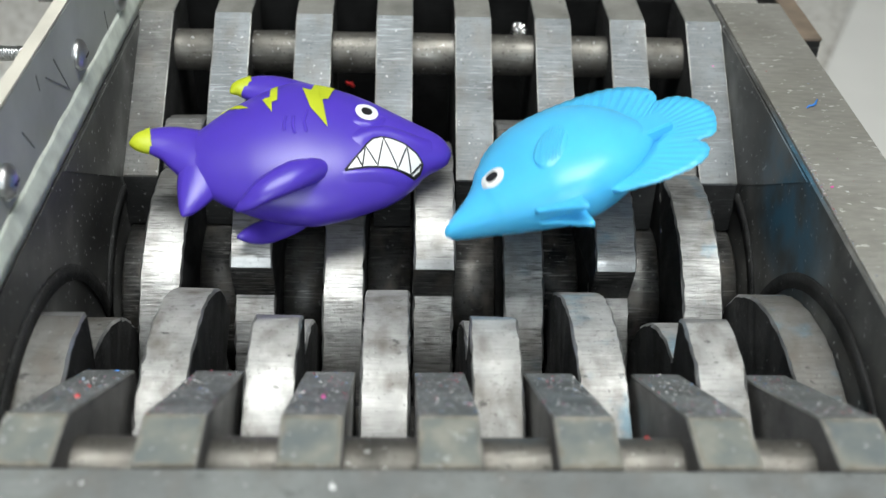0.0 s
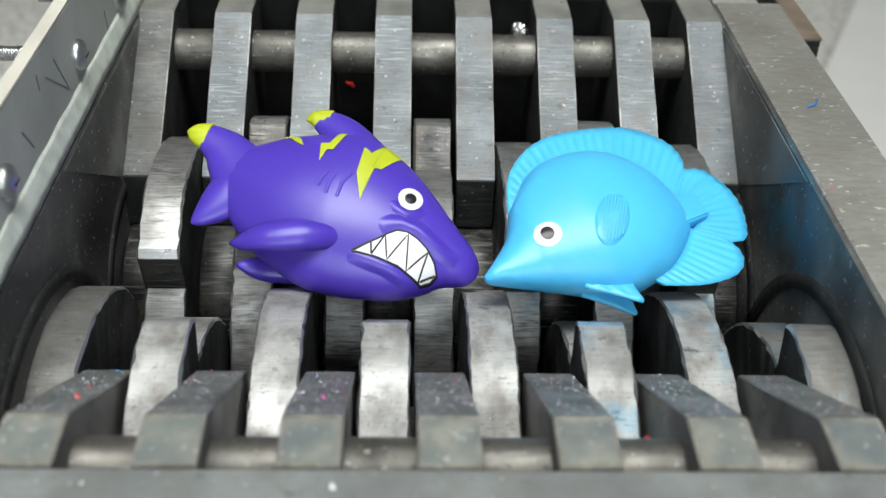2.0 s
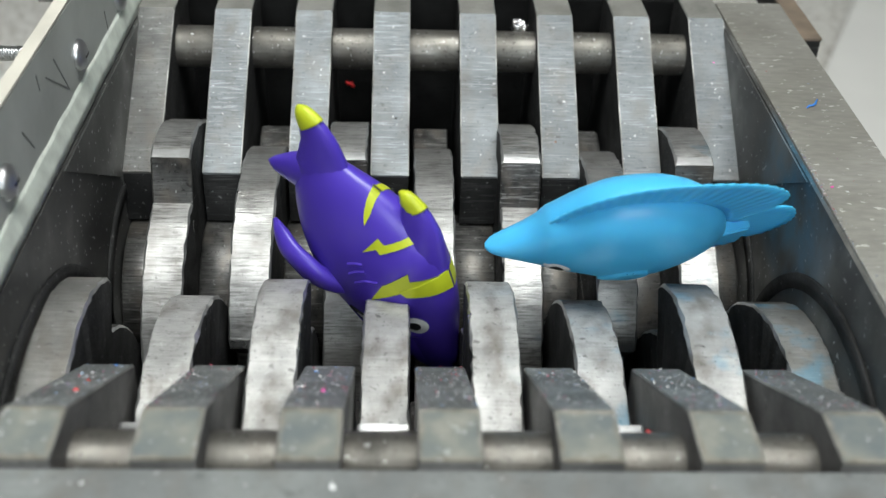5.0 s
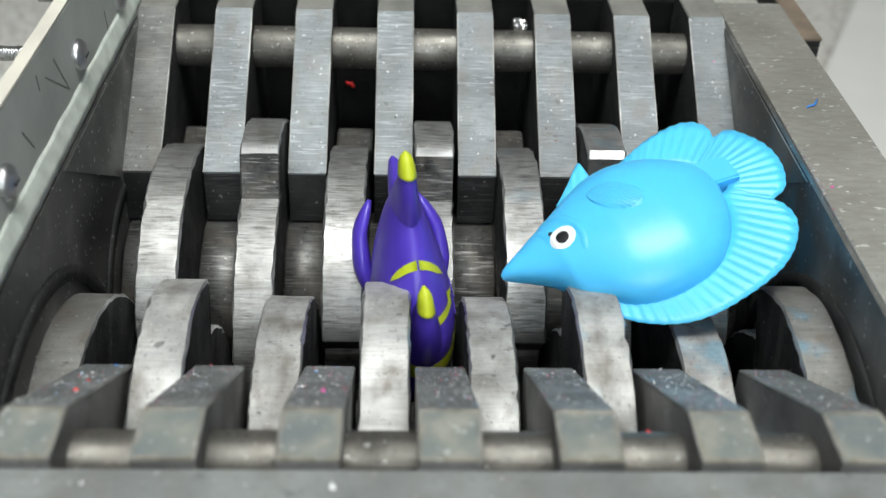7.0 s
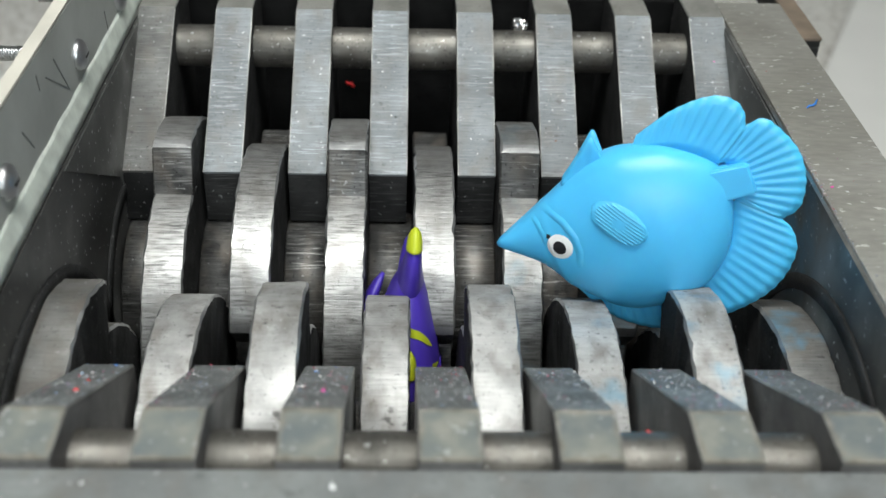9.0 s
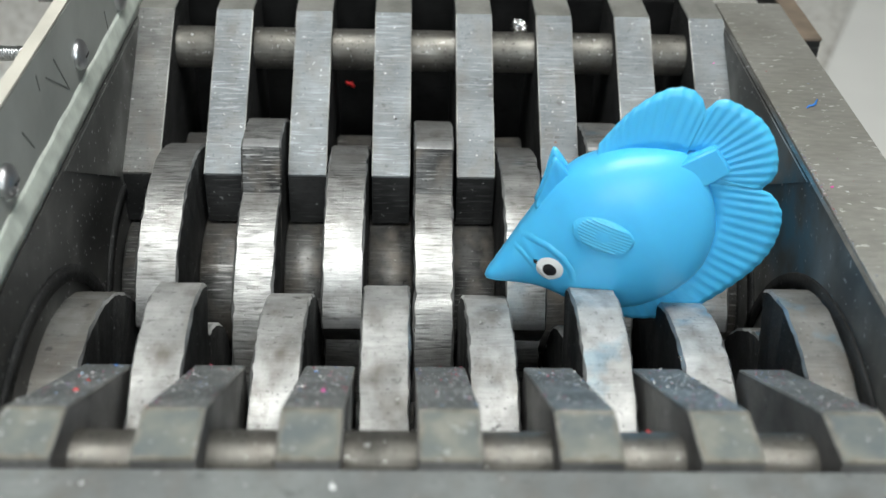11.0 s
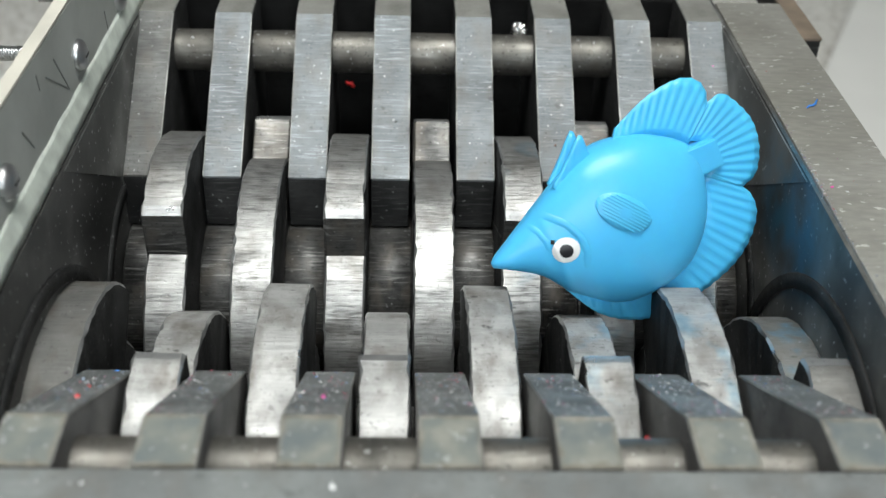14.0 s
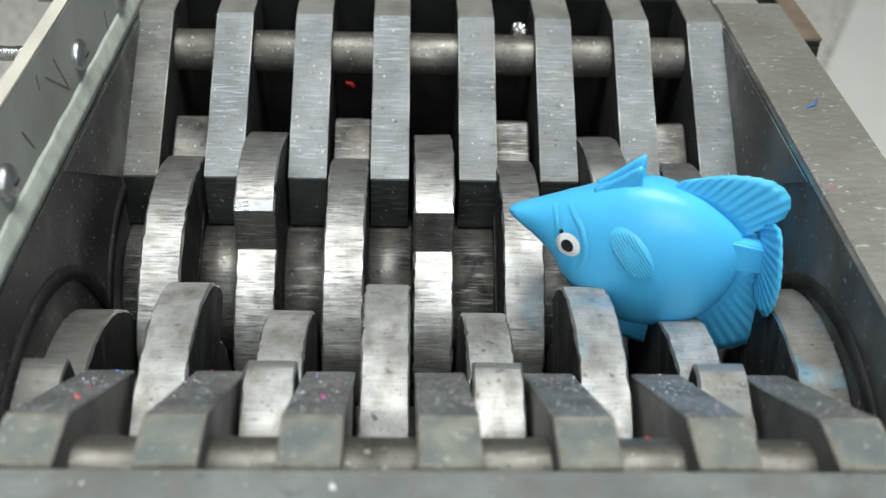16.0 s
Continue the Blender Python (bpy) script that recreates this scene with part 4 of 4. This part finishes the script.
def motions():
    half_seconds = [k / 2 for k in range(33)]
    walk(back_shaft, [(t, pose(0, SHAFT_Y, SHAFT_Z + lift(t, True), BACK_TIP + TURN * t)) for t in half_seconds])
    walk(front_shaft, [(t, pose(0, -SHAFT_Y, SHAFT_Z + lift(t, False), FRONT_TIP - TURN * t)) for t in half_seconds])
    for i, f in enumerate(back_fingers):
        slide = SLIDES.get(i, (0,) * len(SLIDE_TIMES))
        walk(f, [(t, pose((i - 3.5) * PITCH + float(np.interp(t, SLIDE_TIMES, slide)) / 1000, 0, lift(t, True))) for t in sorted({*LIFT_TIMES, *SLIDE_TIMES})])
    for i, f in enumerate(front_fingers):
        walk(f, [(t, pose((i - 3) * PITCH, 0, lift(t, False))) for t in LIFT_TIMES])
    for r, sy in zip(rods, (1, -1)):
        walk(r, [(t, pose(0, sy * ROD_Y, ROD_Z + lift(t, sy > 0))) for t in LIFT_TIMES])
    for c in chips:
        x, y, z = c.location
        walk(c, [(t, pose(x, y, z + lift(t, y > 0), 0, 0, math.degrees(c.rotation_euler.z))) for t in LIFT_TIMES])
    hinge = Matrix.Translation((-0.036, 0, 0))
    walk(fish_tail, [(t, hinge @ pose(0, 0, 0, 0, 0, a) @ hinge.inverted()) for t, a in ((0.0, 0), (14.4, 0), (14.7, 34), (15.0, 64), (16.0, 68))])
    walk(fish, [
        (0, pose(0.0530, 0.0095, 0.0422, 96.0, 19.0, -161.0)),
        (0.3, pose(0.0521, -0.0036, 0.0298, 76.1, 25.9, -158.9)),
        (0.5, pose(0.0518, -0.0018, 0.0247, 85.2, 18.3, -149.6)),
        (1, pose(0.0561, -0.0096, 0.0295, 72.6, 19.0, -162.5)),
        (1.2, pose(0.0623, -0.0204, 0.0344, 71.5, 3.6, -165.7)),
        (1.5, pose(0.0662, -0.0132, 0.0263, 77.7, 1.2, -159.6)),
        (1.7, pose(0.0650, -0.0181, 0.0294, 76.0, -1.4, -154.9)),
        (2, pose(0.0662, -0.0116, 0.0262, 70.5, 1.3, -153.6)),
        (2.5, pose(0.0684, -0.0063, 0.0219, 65.7, 3.5, -154.2)),
        (3, pose(0.0734, 0.0085, 0.0121, 44.8, 9.2, -161.1)),
        (3.5, pose(0.0703, -0.0016, 0.0276, 3.7, 17.4, -174.7)),
        (3.7, pose(0.0727, -0.0126, 0.0293, -9.0, 11.0, 176.0)),
        (3.9, pose(0.0709, -0.0172, 0.0333, -20.0, 7.0, 172.5)),
        (4, pose(0.0725, -0.0196, 0.0312, -23.2, 5.2, 171.1)),
        (4.2, pose(0.0731, -0.0175, 0.0317, -21.0, 5.0, 172.5)),
        (4.93, pose(0.0727, -0.0150, 0.0308, -38.0, 4.6, -178.0)),
        (5.67, pose(0.0724, -0.0125, 0.0299, -57.0, 6.0, -168.5)),
        (6.4, pose(0.0720, -0.0100, 0.0290, -77.0, 10.0, -160.0)),
        (7, pose(0.0740, -0.0047, 0.0327, -102.4, 19.2, -161.8)),
        (7.2, pose(0.0740, -0.0010, 0.0350, -109.0, 21.0, -165.0)),
        (7.5, pose(0.0692, 0.0032, 0.0411, -122.4, 30.4, -163.9)),
        (7.8, pose(0.0700, -0.0030, 0.0410, -157.0, 25.0, -170.0)),
        (8, pose(0.0710, -0.0192, 0.0437, 174.8, 27.6, 163.8)),
        (8.5, pose(0.0713, -0.0295, 0.0476, 166.7, 23.0, 161.5)),
        (8.8, pose(0.0728, -0.0126, 0.0440, -175.0, 24.3, 170.9)),
        (9, pose(0.0728, -0.0144, 0.0435, -169.7, 25.6, 171.3)),
        (9.77, pose(0.0690, -0.0165, 0.0445, -172.0, 30.0, 174.0)),
        (10.53, pose(0.0652, -0.0190, 0.0455, -175.0, 34.0, 177.0)),
        (11.3, pose(0.0622, -0.0208, 0.0462, -177.0, 37.5, 179.5)),
        (11.5, pose(0.0614, -0.0213, 0.0464, -177.8, 38.6, -179.4)),
        (12, pose(0.0704, -0.0091, 0.0387, -175.7, 25.9, 170.9)),
        (12.5, pose(0.0729, -0.0299, 0.0414, 163.0, 12.5, 163.4)),
        (12.8, pose(0.0717, -0.0162, 0.0472, -171.8, 19.2, 174.7)),
        (13, pose(0.0729, -0.0145, 0.0470, -173.4, 22.6, 169.4)),
        (13.5, pose(0.0723, -0.0102, 0.0404, -176.5, 24.1, 168.6)),
        (14, pose(0.0685, -0.0036, 0.0402, -160.7, 20.0, -158.1)),
        (14.5, pose(0.0717, -0.0195, 0.0469, 174.7, 23.3, 179.5)),
        (15, pose(0.0783, -0.0130, 0.0365, -177.0, 6.3, 167.5)),
        (15.5, pose(0.0790, -0.0128, 0.0325, -179.0, 3.8, 163.6)),
        (16, pose(0.0806, -0.0152, 0.0302, 177.5, 1.0, 162.0)),
    ])
    walk(shark, [
        (0, pose(-0.0550, 0.0348, 0.0314, -65.0, -1.3, 12.6)),
        (0.3, pose(-0.0544, 0.0178, 0.0278, -50.8, -3.4, 16.1)),
        (0.5, pose(-0.0540, 0.0112, 0.0180, -41.1, -3.4, 7.6)),
        (1, pose(-0.0529, 0.0079, 0.0194, -35.9, -4.8, 5.2)),
        (1.2, pose(-0.0524, 0.0048, 0.0221, -22.8, 0.4, 12.5)),
        (1.35, pose(-0.0486, -0.0032, 0.0240, 7.1, 3.7, 14.1)),
        (1.5, pose(-0.0450, -0.0084, 0.0234, 37.4, 5.5, 14.2)),
        (1.7, pose(-0.0473, -0.0055, 0.0273, 21.2, 11.1, -9.7)),
        (1.8, pose(-0.0428, 0.0065, 0.0284, -6.2, 14.6, -14.2)),
        (2, pose(-0.0411, 0.0062, 0.0243, -60.1, 9.5, -15.2)),
        (2.2, pose(-0.0403, -0.0082, 0.0318, -62.5, 5.9, -22.3)),
        (2.5, pose(-0.0392, 0.0125, 0.0179, -56.8, 8.4, -17.7)),
        (3, pose(-0.0403, 0.0131, 0.0175, -47.9, 12.9, -11.6)),
        (3.5, pose(-0.0398, 0.0014, 0.0234, -9.1, 22.6, 19.7)),
        (4, pose(-0.0344, -0.0008, 0.0196, 13.6, 35.0, 10.5)),
        (4.2, pose(-0.0327, -0.0008, 0.0207, 12.2, 42.1, 2.3)),
        (4.9, pose(-0.0251, -0.0041, 0.0158, 21.3, 53.5, -13.6)),
        (5.6, pose(-0.0175, -0.0073, 0.0108, 26.1, 66.2, -32.1)),
        (6.3, pose(-0.0099, -0.0105, 0.0059, 14.9, 78.7, -65.4)),
        (7, pose(-0.0096, -0.0127, 0.0015, 23.8, 81.6, -56.1)),
        (7.8, pose(-0.0091, -0.0103, -0.0092, 12.6, 74.2, -69.3)),
        (8.5, pose(-0.0118, -0.0047, -0.0258, 12.2, 75.5, -74.5)),
        (9, pose(-0.0118, -0.0025, -0.0414, -14.6, 76.0, -103.2)),
        (9.2, pose(-0.0099, -0.0017, -0.0491, -5.5, 76.3, -94.1)),
        (9.7, pose(-0.0099, 0.0063, -0.0791, -5.5, 76.3, -94.1)),
        (10.3, pose(-0.0100, 0.0040, -0.0900, -5.5, 76.3, -94.1)),
        (10.9, pose(-0.0100, 0.0000, -0.1650, -5.5, 76.3, -94.1)),
        (12.6, pose(-0.0100, 0.0000, -0.1650, -5.5, 76.3, -94.1)),
        (14.3, pose(-0.0100, 0.0000, -0.1650, -5.5, 76.3, -94.1)),
        (16, pose(-0.0100, 0.0000, -0.1650, -5.5, 76.3, -94.1)),
    ])


motions()
